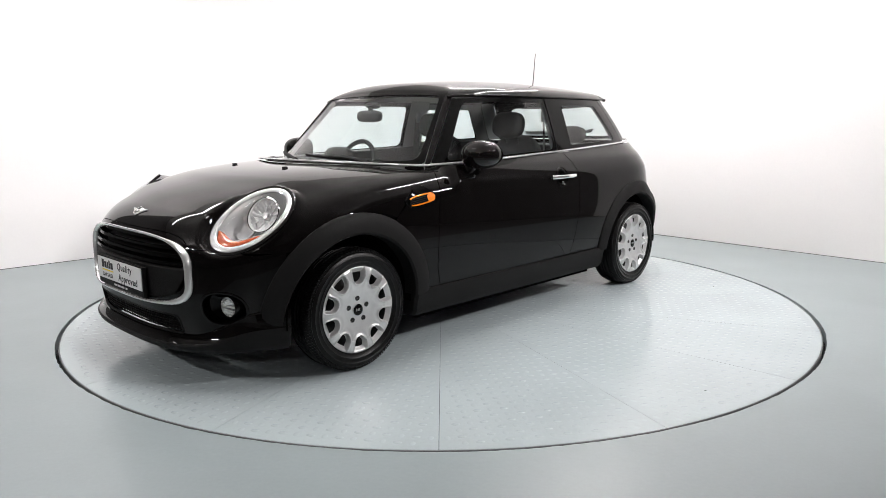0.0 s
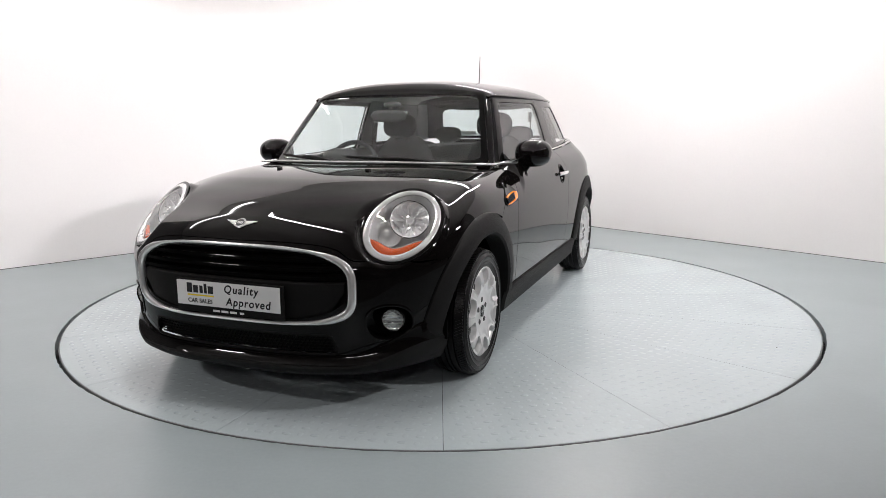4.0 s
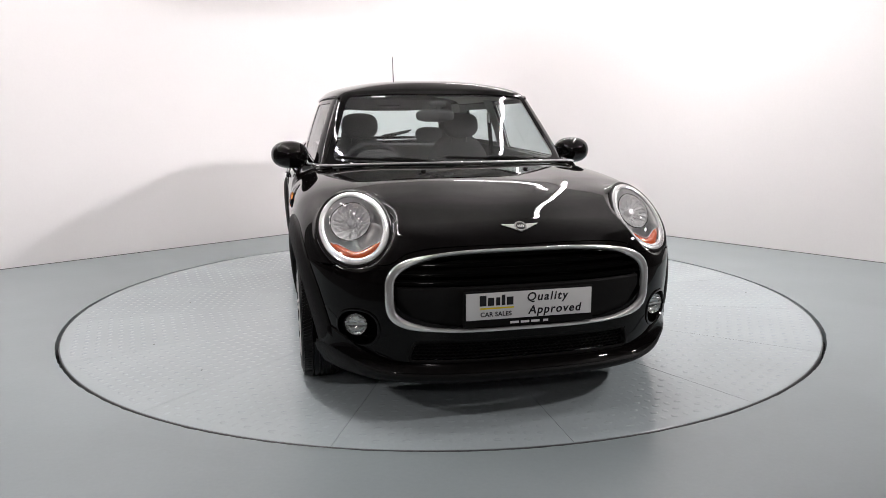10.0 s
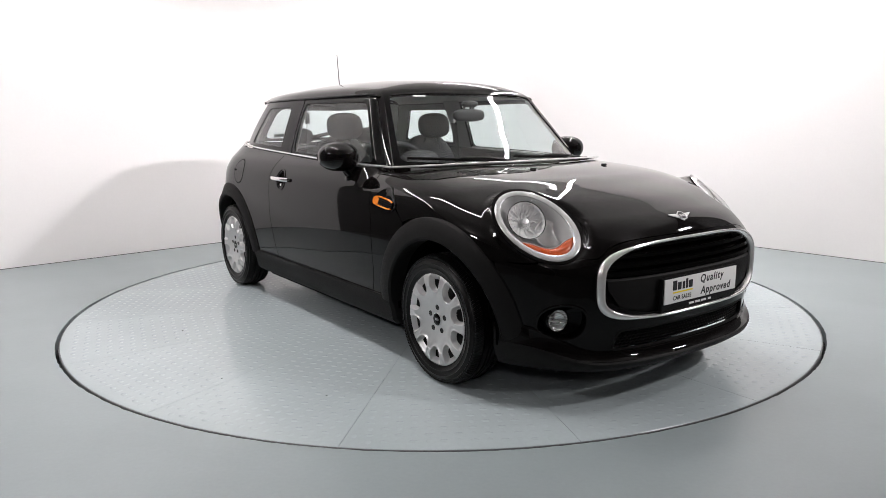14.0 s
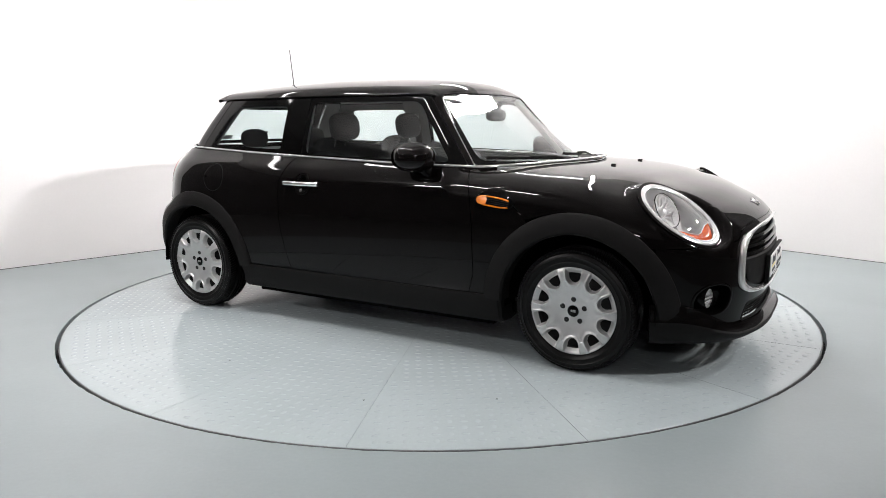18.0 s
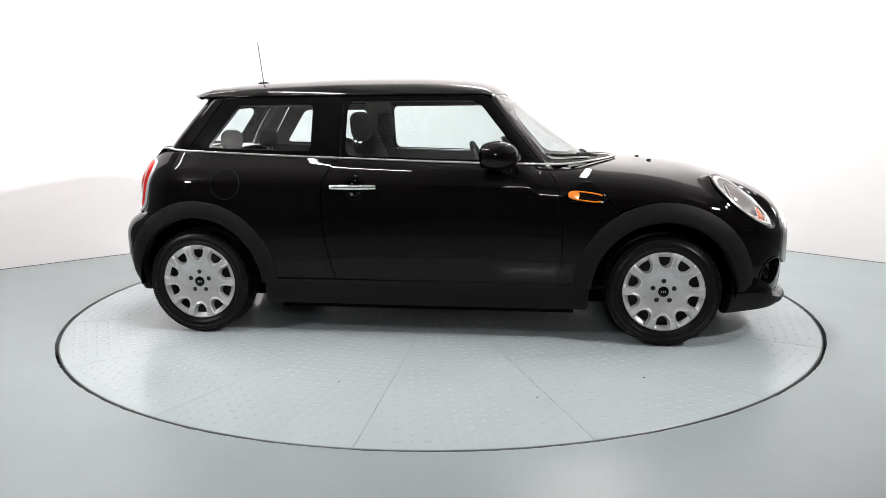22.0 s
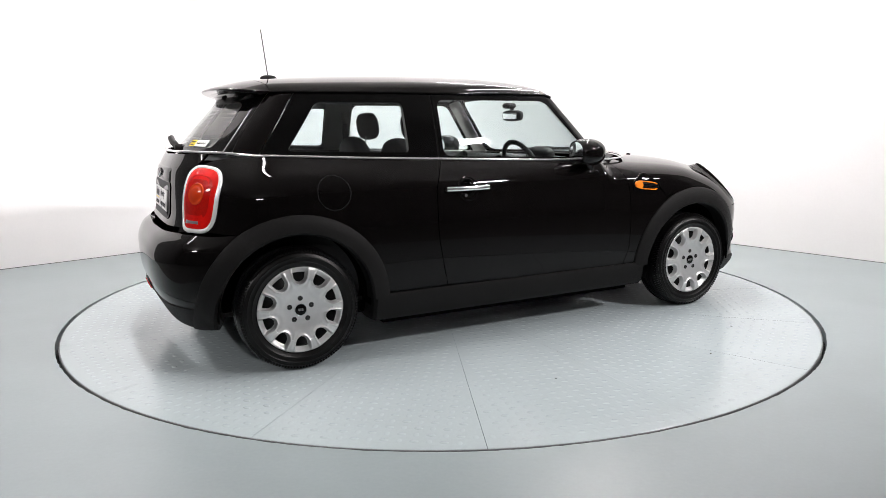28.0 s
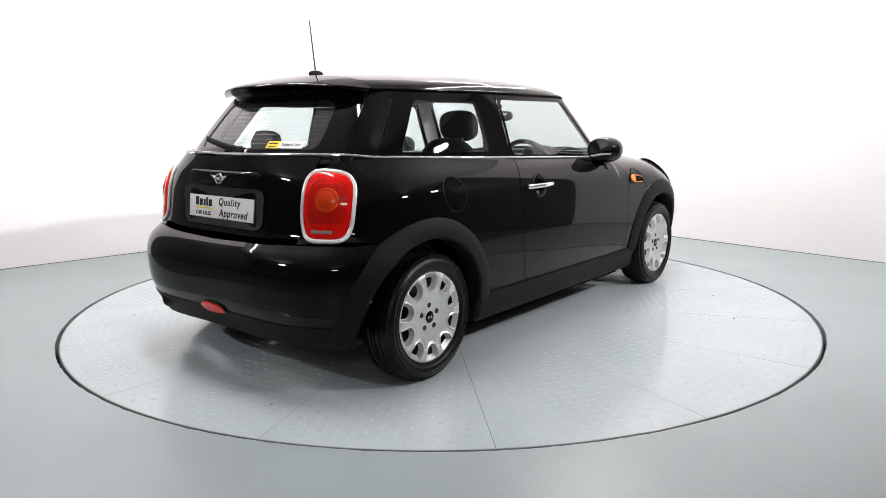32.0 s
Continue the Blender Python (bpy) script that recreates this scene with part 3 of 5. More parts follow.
# outlines of the openings in the bumper, seen from ahead
in_grille = (np.abs(cc[..., 1]) / (GR_Y - 0.01)) ** 2.9 + (np.abs(cc[..., 2] - GR_C) / (GR_Z - 0.008)) ** 2.9 < 1
in_duct = (np.abs(cc[..., 1]) < 0.442) & (np.abs(cc[..., 2] - 0.2865) < 0.039)
FOG = np.array([1.829, 0.634, 0.370])
FOG_A, FOG_B = 0.070, 0.070
in_fog = (np.abs(cc[..., 1] - FOG[1]) / FOG_A) ** 2.3 + (np.abs(cc[..., 2] - FOG[2]) / FOG_B) ** 2.3 < 1
cut = in_grille | in_duct | in_fog
cut2 = np.concatenate([cut[:, ::-1], cut], 1)
part("front_bumper", panel(both(fb), low_form, keep=~cut2), PAINT, car, "glossy black front bumper")

# tailgate and rear bumper
def tailgate_grid():
    n, m = 40, 30
    zt = 0.985
    top = surf_curve([(-1.70, 0, 1.005), (-1.66, 0.3, 1.003), (-1.56, TAIL_Y - GAPW, 1.0)], m)
    bot = surf_curve([(-1.76, 0, 0.665), (-1.75, 0.3, 0.665), (-1.70, TAIL_Y - GAPW, 0.665)], m)
    mid = surf_curve([tuple(bot[0]), (-1.74, 0, 0.83), tuple(top[0])], n)
    out = surf_curve([tuple(bot[-1]), (-1.69, TAIL_Y - GAPW, 0.83), tuple(top[-1])], n)
    return snap(low_form, coons(bot, top, mid, out)).transpose(1, 0, 2)


tg = tailgate_grid()
TAILGATE = part("tailgate", panel(both(tg), low_form), PAINT, car, "glossy black tailgate")


def rear_bumper(z0, z1, end, off=0.0, m=54, n=20):
    """Rear bumper band between two heights, out to the wheel arch."""
    rows = []
    for z in np.linspace(z0, z1, n):
        ex = -HUB_X - math.sqrt(max(end ** 2 - (z - HUB_Z) ** 2, 0.01))
        rows.append(surf_curve([(-1.82, 0, z), (-1.80, 0.3, z), (-1.73, 0.56, z), (-1.62, 0.74, z), (ex, 0.84, z)], m))
    P = np.array(rows)
    if off:
        g = normals(low_form, P)
        P = P + off * g / np.linalg.norm(g, axis=-1, keepdims=True)
    return P


part("rear_bumper", panel(both(rear_bumper(0.335, 0.658, 0.405)), low_form, 0.03), PAINT, car, "black rear bumper")
part("rear_valance", panel(both(rear_bumper(0.20, 0.331, 0.405, 0.004)), low_form, 0.04), CLAD, car, "black grained plastic rear valance")

# front lip
def lip_grid(m=60):
    """Lip that stays low ahead and climbs at its ends to meet the wheel arches."""
    prof = [(0.000, 1.0), (0.010, 0.97), (0.020, 0.75), (0.042, 0.60), (0.050, 0.52), (0.046, 0.32), (0.020, 0.06), (-0.05, 0.0)]
    rows = []
    for off, k in prof:
        y = np.linspace(0, 1, m)
        top = 0.240 + 0.112 * sstep(y, 0.52, 0.88)
        z = 0.158 + (top - 0.158) * k
        c = along([(1.97, 0.0, 0), (1.95, 0.25, 0), (1.90, 0.45, 0), (1.78, 0.65, 0), (1.592, 0.80, 0)], m)
        c[:, 2] = z
        c = snap(low_form, c)
        c[:, 2] = z
        g = normals(low_form, c)
        g[:, 2] = 0
        o = off * (1 - 0.62 * sstep(y, 0.55, 0.95)) + 0.006 * sstep(y, 0.55, 0.9) * (k > 0.1)
        q = c + o[:, None] * g / np.linalg.norm(g, axis=-1, keepdims=True)
        rows.append(np.concatenate([q, [q[-1] + (-0.012, -0.02, 0.004), q[-1] + (-0.01, -0.16, 0.02)]]))
    return np.array(rows)


lg = lip_grid()
part("bumper_foot", panel(both(lg[:4]), None, 0.0), PAINT, car)
part("front_lip", panel(both(lg[3:]), None, 0.0), CLAD, car, "black grained plastic front lip")

# sills
def sill():
    x = np.linspace(-0.86, 0.86, 50)
    prof = [(-0.02, 0.318), (0.008, 0.315), (0.014, 0.30), (0.012, 0.25), (0.004, 0.20), (-0.02, 0.175), (-0.10, 0.17)]
    P = np.stack([np.stack([x, side_w(np.full(50, max(z, 0.25))) + o, np.full(50, z)], -1) for o, z in prof], 1)
    ends = [np.concatenate([P[k:k + 1 or None] + d for d in ((s * 0.014, -0.014, 0.004), (s * 0.018, -0.12, 0.02))]) for k, s in ((0, -1), (-1, 1))]
    return Soup().grid(np.concatenate([ends[0][::-1], P, ends[1]]))


pair("sill", sill(), CLAD, car, "black grained plastic sill")

# wheel arch cladding
def arch(cx, a0, a1, r0, r1, n=72):
    """Flared band round a wheel opening: from its inner lip out over the flank."""
    a = np.radians(np.linspace(a0, a1, n))
    rr = [(r0 + 0.002, -0.14), (r0, -0.02), (r0 + 0.003, 0.010), (r0 + 0.012, 0.019), (r0 + 0.045, 0.019), (r1 - 0.014, 0.012), (r1 - 0.004, 0.007), (r1, -0.004)]
    P = np.empty((n, len(rr), 3))
    for j, (r, o) in enumerate(rr):
        q = np.stack([cx + r * np.cos(a), HUB_Z + r * np.sin(a)], -1)
        b = side_grid(q)
        g = normals(low_form, b)
        g[..., 2] *= 0.3
        g /= np.linalg.norm(g, axis=-1, keepdims=True)
        P[:, j] = b + g * o if o > -0.1 else b - np.array([0, 0.07, 0])
    s = Soup().grid(P, flip=True)
    return s


R_IN, R_OUT = 0.360, 0.464
pair("wheel_arch", arch(HUB_X, -13, 178, R_IN, R_OUT), CLAD, car, "black grained plastic arch cladding")
pair("wheel_arch", arch(-HUB_X, 2, 190, R_IN, R_OUT - 0.008), CLAD, car, "black grained plastic arch cladding")
def liner(cx):
    a = np.radians(np.linspace(-4, 184, 40))
    P = np.stack([np.stack([cx + r * np.cos(a), np.full(40, y), HUB_Z + r * np.sin(a)], -1) for r, y in ((0.365, 0.80), (0.365, 0.45), (0.05, 0.44))], 1)
    return Soup().grid(P)


for cx in (HUB_X, -HUB_X):
    pair("wheel_well", liner(cx), UNDER, car)
under = Soup().box((0.10, 0, 0.190), (3.0, 1.1, 0.06)).box((0, 0, 0.175), (1.6, 1.50, 0.06))
part("underbody", under, UNDER, car, "dull black underbody")

# ---------------------------------------------------------------- car: glasshouse


def roof_grid():
    n, m = 60, 26
    gut = snap(crown_form, np.array([(x, gutter_y(x) - 0.004, 1.302 + 0.009 * float(sstep(x, 0.15, 0.37))) for x in np.linspace(-1.264, 0.370, n)]))
    mid = surf_curve([(-1.285, 0, 1.37), (-0.9, 0, 1.40), (-0.45, 0, 1.41), (0.1, 0, 1.39), (0.45, 0, 1.346)], n, crown_form)
    front = surf_curve([tuple(mid[-1]), (0.43, 0.25, 1.34), tuple(gut[-1])], m, crown_form)
    rear = surf_curve([tuple(mid[0]), (-1.281, 0.3, 1.365), tuple(gut[0])], m, crown_form)
    return snap(crown_form, coons(mid, gut, rear, front))


rg = roof_grid()
part("roof", panel(both(rg), crown_form, 0.02), PAINT, car, "glossy black roof")


def top_side(c, off=0.0):
    """(x, z) outline laid onto the glasshouse's flank."""
    return side_grid(np.asarray(c, float), form=top_form, off=off)


GLASS = glass("tinted_glass", (0.84, 0.91, 0.91), 0.01, 0.085)


def gl(x, d=0.0):
    return float(belt_z(x)) + d


# door window: frame and pane
# front corner runs up the pillar
door_out = loop([(-0.452, gl(-0.452, 0.004)), (-0.446, 1.290), (0.335, 1.283), (0.620, gl(0.62, 0.004))], 0.012)
door_in = loop([(-0.428, gl(-0.428, 0.012)), (-0.424, 1.268), (0.280, 1.262), (0.535, gl(0.535, 0.012))], 0.05)

def ring_part(name, outer, inner, form, material, label, twin=True, rows=6):
    P = ring_between(form, outer, inner, rows)
    n = np.cross(np.roll(P, -1, 0)[:, 0] - P[:, 0], P[:, 1] - P[:, 0])
    flip = (n * normals(form, P[:, 0])).sum() < 0
    s = Soup().grid(P, flip, wrap_u=True)
    return pair(name, s, material, car, label) if twin else part(name, s, material, car, label)


def pane_part(name, inner, form, material, label, twin=True, off=-0.004):
    P = pane_in(form, inner, off=off)
    n = np.cross(np.roll(P, -1, 0)[:, -1] - P[:, -1], P[:, -1] - P[:, -2])
    flip = (n * normals(form, P[:, -1])).sum() < 0
    s = Soup().grid(P, flip, wrap_u=True)
    out = pair(name, s, material, car, label) if twin else [part(name, s, material, car, label)]
    for ob in out:
        ob.visible_shadow = False
    return out


ring_part("window_frame", top_side(door_out), top_side(door_in), top_form, GLOSSB, "black door window frame")
pane_part("door_window", top_side(door_in), top_form, GLASS, "clear tinted door window")
q_out = loop([(-1.358, gl(-1.358, 0.004)), (-1.157, 1.295), (-0.458, 1.291), (-0.464, gl(-0.464, 0.004))], 0.012)
q_in = loop([(-1.235, gl(-1.2, 0.022)), (-1.065, 1.252), (-0.622, 1.250), (-0.622, gl(-0.622, 0.028))], 0.03)
ring_part("quarter_window_surround", top_side(q_out), top_side(q_in), top_form, GLOSSB, "black gloss quarter window surround")
pane_part("quarter_window", top_side(q_in), top_form, GLASS, "tinted rear quarter window")
# strip over the joint between door frame and rear pillar
bz = np.linspace(0, 1, 14)
joint = np.stack([np.stack([np.full(14, x), gl(-0.455, 0.002) + (1.293 - gl(-0.455, 0.002)) * bz], -1) for x in (-0.474, -0.455, -0.440)], 1)
pair("pillar_strip", Soup().grid(side_grid(joint, form=top_form) - np.array([0, 0.008, 0]), flip=True), INNER, car)
# inner surround of each quarter window
qr = ring_between(top_form, top_side(q_out), top_side(q_in), 6)
qn = normals(top_form, qr)
qr = qr - 0.022 * qn / np.linalg.norm(qn, axis=-1, keepdims=True)
pair("quarter_window_trim", Soup().grid(qr, wrap_u=True), mat("grey_side_trim", (0.20, 0.20, 0.195), 0.75, grain=0.06, grain_scale=150), car, "grey inner trim round the quarter window")


def x_grid(p, front=True):
    p = np.asarray(p, float)
    lo, hi = np.full(len(p), -0.3), np.full(len(p), 1.6 if front else -2.2)
    for _ in range(36):
        mid = (lo + hi) / 2
        inside = top_form(np.stack([mid, p[:, 0], p[:, 1]], -1)) < 0
        lo, hi = np.where(inside, mid, lo), np.where(inside, hi, mid)
    return np.stack([lo, p[:, 0], p[:, 1]], -1)


def bowed(corners, radius, n, top_bow, low_bow):
    """Outline whose upper and lower edges bow."""
    p = loop(corners, radius, n)
    z0, z1 = min(c[1] for c in corners), max(c[1] for c in corners)
    w = max(abs(c[0]) for c in corners)
    k = (p[:, 1] - z0) / (z1 - z0)
    p[:, 1] += (1 - (p[:, 0] / w) ** 2) * (top_bow * k + low_bow * (1 - k))
    return p


sw_out = bowed([(-0.665, 0.935), (0.665, 0.935), (0.527, 1.312), (-0.527, 1.312)], 0.02, 24, 0.030, 0.0)
sw_in = bowed([(-0.630, 0.952), (0.630, 0.952), (0.506, 1.296), (-0.506, 1.296)], 0.05, 24, 0.030, -0.012)
ring_part("windscreen_border", x_grid(sw_out), x_grid(sw_in), top_form, GLOSSB, "black edge band of the windscreen", False)
pane_part("windscreen", x_grid(sw_in), top_form, GLASS, "clear curved windscreen", False)
bw_out = bowed([(-0.590, 1.014), (0.590, 1.014), (0.495, 1.305), (-0.495, 1.305)], 0.02, 24, 0.03, 0.0)
bw_in = bowed([(-0.45, 1.035), (0.45, 1.035), (0.40, 1.245), (-0.40, 1.245)], 0.06, 24, 0.02, 0.0)
ring_part("rear_window_border", x_grid(bw_out, False), x_grid(bw_in, False), top_form, GLOSSB, "black edge band of the rear window", False)
pane_part("rear_window", x_grid(bw_in, False), top_form, GLASS, "tinted rear window with heating lines", False)


def strip_between(a, b, n, m, form=top_form):
    t = np.linspace(0, 1, m)[None, :, None]
    return snap(form, a[:, None] * (1 - t) + b[:, None] * t)


# pillars between the panes
za = np.linspace(0, 1, 26)
pa = np.stack([0.665 - 0.138 * za, 0.935 + 0.377 * za], -1)
pil_in = x_grid(pa + np.array([0.003, 0]))
pil_out = top_side(np.stack([0.623 - 0.285 * za, gl(0.62, 0.004) + (1.283 - gl(0.62, 0.004)) * za], -1))
pair("windscreen_pillar", panel(strip_between(pil_in, pil_out, 26, 8), top_form, 0.01), PAINT, car, "glossy black windscreen pillar")
pb = np.stack([0.590 - 0.095 * za, 1.010 + 0.295 * za], -1)
c_in = x_grid(pb + np.array([0.003, 0]), False)
c_out = top_side(np.stack([-1.362 + 0.201 * za, gl(-1.362, 0.004) + (1.299 - gl(-1.362, 0.004)) * za], -1))
pair("rear_pillar", panel(strip_between(c_in, c_out, 26, 22), top_form, 0.01), PAINT, car, "glossy black rear pillar")

# rain gutter rail
gut = snap(crown_form, np.array([(x, gutter_y(x), 1.299) for x in np.linspace(-1.27, 0.36, 50)]), 0.003)
pair("roof_rail", sweep(gut, 0.014, 0.012, top_form), GLOSSB, car, "black roof gutter strip")

# roof spoiler: carries the roof on behind its rear joint, hollow below
def spoiler():
    lead = np.concatenate([(rg[0] * (1, -1, 1))[::-1], rg[0][1:]])
    lead = lead - (0.004, 0, 0)
    wide = np.abs(lead[:, 1]) / np.abs(lead[:, 1]).max()
    y = lead[:, 1]
    rear = np.minimum(-1.477 + 1.05 * np.abs(y) ** 3, lead[:, 0] - 0.03)
    tip_z = 1.331 - 0.026 * wide ** 2.6
    foot_z = 1.246 + 0.060 * wide ** 4
    foot = x_grid(np.stack([y * 0.985, foot_z], -1), False) + (0.004, 0, 0)
    rows = [lead]
    for f in (0.3, 0.6, 0.85):
        rows.append(np.stack([lead[:, 0] + (rear - lead[:, 0]) * f, y, lead[:, 2] + (tip_z - lead[:, 2]) * f ** 1.25], -1))
    for f, dz in ((0.97, 0.001), (1.0, -0.005), (0.985, -0.012), (0.93, -0.016), (0.75, -0.020)):
        rows.append(np.stack([lead[:, 0] + (rear - lead[:, 0]) * f, y, tip_z + dz], -1))
    neck = rows[-1]
    P = np.array(rows)
    s = Soup().grid(P)
    deep = (1 - wide ** 4)[:, None] * np.array([0.030, 0, 0.006])
    below = Soup().grid(np.array([neck, neck * 0.8 + foot * 0.2 + deep * 0.8, neck * 0.5 + foot * 0.5 + deep, foot]))
    for k, fl in ((0, True), (-1, False)):
        ring = np.concatenate([P[:, k], foot[k:][:1]])
        s.add(ring, [tuple(range(len(ring)))[::-1] if fl else tuple(range(len(ring)))])
    return s, below


blade, hollow_side = spoiler()
SPOILER = part("roof_spoiler", blade, PAINT, car, "glossy black roof spoiler")
part("spoiler_underside", hollow_side, GLOSSB, SPOILER)

# ---------------------------------------------------------------- wheels


def tyre():
    prof = [(0.188, -0.060), (0.196, -0.072), (0.204, -0.0765), (0.207, -0.0800), (0.210, -0.0782), (0.226, -0.0838), (0.229, -0.0862), (0.232, -0.0848), (0.249, -0.0862), (0.2515, -0.0885), (0.254, -0.0860), (0.268, -0.081), (0.270, -0.0828), (0.272, -0.0795), (0.283, -0.068)]
    tread = [(-0.060, 0.289), (-0.042, 0.2925), (-0.040, 0.286), (-0.036, 0.286), (-0.034, 0.2935), (-0.014, 0.2945), (-0.012, 0.287), (-0.007, 0.287), (-0.005, 0.2948)]
    prof += [(r - 0.004, y) for y, r in tread]
    prof += [(r, -y) for r, y in prof[::-1]]
    return lathe(prof, 96)


def tread_blocks():
    """Cross grooves of the tread, as raised ribs between them."""
    s = Soup()
    for i in range(120):
        a = 2 * math.pi * i / 120
        for y0, y1, lean in ((-0.078, -0.044, 0.012), (0.044, 0.078, -0.012)):
            v = []
            for y, da in ((y0, lean), (y1, 0.0)):
                r = 0.2905 if abs(y) < 0.06 else 0.2815
                for w in (-0.0175, 0.0175):
                    for rr in (r - 0.01, r + 0.0018):
                        v.append((rr * math.cos(a + da * 4 + w), y, rr * math.sin(a + da * 4 + w)))
            s.add(v, [(0, 1, 3, 2), (4, 6, 7, 5), (1, 5, 7, 3), (0, 4, 5, 1), (2, 3, 7, 6)])
    return s


def cover():
    """Plastic wheel cover: a dished face with ten U-shaped pockets, open at their inner ends."""
    nr, na = 64, 500
    r = np.linspace(0.026, 0.212, nr)
    a = np.linspace(0, 2 * np.pi, na, endpoint=False)
    prof = pchip([0.0, 0.035, 0.07, 0.10, 0.125, 0.16, 0.185, 0.200, 0.207, 0.212], [0.017, 0.018, 0.020, 0.026, 0.033, 0.037, 0.035, 0.031, 0.026, 0.006])
    rr, aa = np.meshgrid(r, a, indexing="xy")
    k = (aa / (2 * np.pi) * 10) % 1.0 - 0.5
    arc = k * 2 * np.pi / 10 * rr
    wide = 0.0345 + 0.17 * (rr - 0.16)
    q = np.sqrt((arc / wide) ** 2 + (np.minimum(rr - 0.160, 0) / 0.036) ** 2)
    wall = 1 - sstep(q, 0.80, 1.02)
    lipup = 0.0028 * np.exp(-((q - 1.08) / 0.10) ** 2) * sstep(rr, 0.10, 0.13) * (1 - sstep(rr, 0.195, 0.207))
    floor_drop = 0.024 * (1 - sstep(rr, 0.176, 0.206)) + 0.0015
    # the face runs down between the spokes towards the middle
    depth = prof(rr) + lipup - floor_drop * wall - 0.003 * np.exp(-((q - 1.35) / 0.35) ** 2) * (rr < 0.15)
    P = np.stack([rr * np.cos(aa), depth, rr * np.sin(aa)], -1)
    gone = (q < 0.80) & (rr > 0.132) & (rr < 0.181)
    keep = ~(gone[:, :-1] & gone[:, 1:] & np.roll(gone, -1, 0)[:, :-1] & np.roll(gone, -1, 0)[:, 1:])
    return Soup().grid(P, wrap_u=True, keep=keep)


def disc(r, y, n=48):
    a = np.linspace(0, 2 * np.pi, n, endpoint=False)
    return Soup().add(np.stack([r * np.cos(a), np.full(n, y), r * np.sin(a)], -1), [tuple(range(n))[::-1]])


BOLTM = mat("dark_bolt_recess", (0.008, 0.008, 0.008), 0.5)
wheel = new("wheel")
wheel.parent = car
wheel["label"] = "black tyre with silver ten-spoke wheel cover"
part("tyre", tyre(), RUBBER, wheel, "black rubber tyre")
tagged(part("tread", tread_blocks(), RUBBER, wheel), kind="stuff")
part("wheel_cover", cover(), SILVER, wheel, "silver plastic ten-spoke wheel cover").location = (0, 0.052, 0)
part("steel_rim", lathe([(0.215, 0.048), (0.205, 0.052), (0.198, 0.03), (0.190, 0.012), (0.12, 0.018), (0.05, 0.022), (0.0005, 0.022)], 64), STEEL, wheel)
part("hub_badge", lathe([(0.0005, 0.0225), (0.024, 0.0225), (0.028, 0.020), (0.028, 0.010)], 32), GLOSSB, wheel, "black round hub badge").location = (0, 0.052, 0)
ringb = part("hub_ring", lathe([(0.0265, 0.012), (0.027, 0.0225), (0.0295, 0.0225), (0.031, 0.012)], 32), CHROME, wheel)
ringb.location = (0, 0.052, 0)
bars = Soup()
for i in range(3):
    bars.box((-0.009 + 0.009 * i, 0.0232, 0), (0.004, 0.001, 0.011))
part("badge_bar", bars, SILVER, wheel).location = (0, 0.052, 0)
for i in range(5):
    a = math.radians(90 + 72 * i)
    nut = part("wheel_bolt", lathe([(0.0005, 0.0268), (0.0100, 0.0268), (0.0102, 0.0262), (0.0118, 0.0278), (0.0126, 0.0262)], 20), BOLTM, wheel)
    nut.location = (0.055 * math.cos(a), 0.0450, 0.055 * math.sin(a))
wheel.matrix_local = pose(HUB_X, 0.757, HUB_Z + 0.006)
for x, y, rz in ((-HUB_X, 0.757, 0), (HUB_X, -0.757, 180), (-HUB_X, -0.757, 180)):
    copy_thing(wheel, pose(x, y, HUB_Z + 0.006, 0, 0, rz))

# ---------------------------------------------------------------- car: front details
ORANGE = mat("amber_plastic", (0.85, 0.22, 0.01), 0.25, coat=0.6)
RED = mat("red_lamp_lens", (0.66, 0.008, 0.005), 0.06, coat=0.15, spec=0.35, grain=0.1, grain_scale=40, stain=0.12, stain_scale=12)
DARKRED = mat("deep_red_lamp_lens", (0.46, 0.008, 0.004), 0.06, coat=0.15, spec=0.35, grain=0.15, grain_scale=60)
AMBERRED = mat("amber_red_lens", (0.56, 0.040, 0.006), 0.10, coat=0.15, spec=0.35)
WHITEP = mat("white_plate", (0.80, 0.80, 0.79), 0.35, coat=0.3)
INK = mat("black_print", (0.015, 0.015, 0.018), 0.5)
REVERSE = mat("dull_clear_lens", (0.22, 0.19, 0.19), 0.3, coat=0.6)
YELLOW = mat("yellow_print", (0.85, 0.66, 0.02), 0.5)
SATIN = mat("satin_chrome_white", (0.86, 0.86, 0.86), 0.25, metal=0.35, coat=0.5)
RINGM = mat("bright_trim", (0.86, 0.86, 0.86), 0.14, metal=0.72)
MIRROR = mat("mirror_glass", (0.9, 0.9, 0.9), 0.01, metal=1.0)
LENS = glass("clear_lamp_lens", (0.97, 0.98, 0.98), 0.01, 0.05)
REFLECTOR = mat("lamp_reflector", (0.95, 0.95, 0.95), 0.10, metal=0.45)
LAMPAMBER = mat("amber_lamp_lens", (0.55, 0.085, 0.015), 0.2, coat=1.0, grain=0.15, grain_scale=120)
LAMPGREY = mat("lamp_housing_grey", (0.60, 0.60, 0.60), 0.3, metal=0.4)


def x_low(pts, front=True):
    """(y, z) points laid onto nose or tail along x."""
    p = np.asarray(pts, float)
    lo, hi = np.full(p.shape[:-1], 0.0), np.full(p.shape[:-1], 2.4 if front else -2.4)
    for _ in range(36):
        mid = (lo + hi) / 2
        inside = low_form(np.stack([mid, p[..., 0], p[..., 1]], -1)) < 0
        lo, hi = np.where(inside, mid, lo), np.where(inside, hi, mid)
    return np.stack([lo, p[..., 0], p[..., 1]], -1)


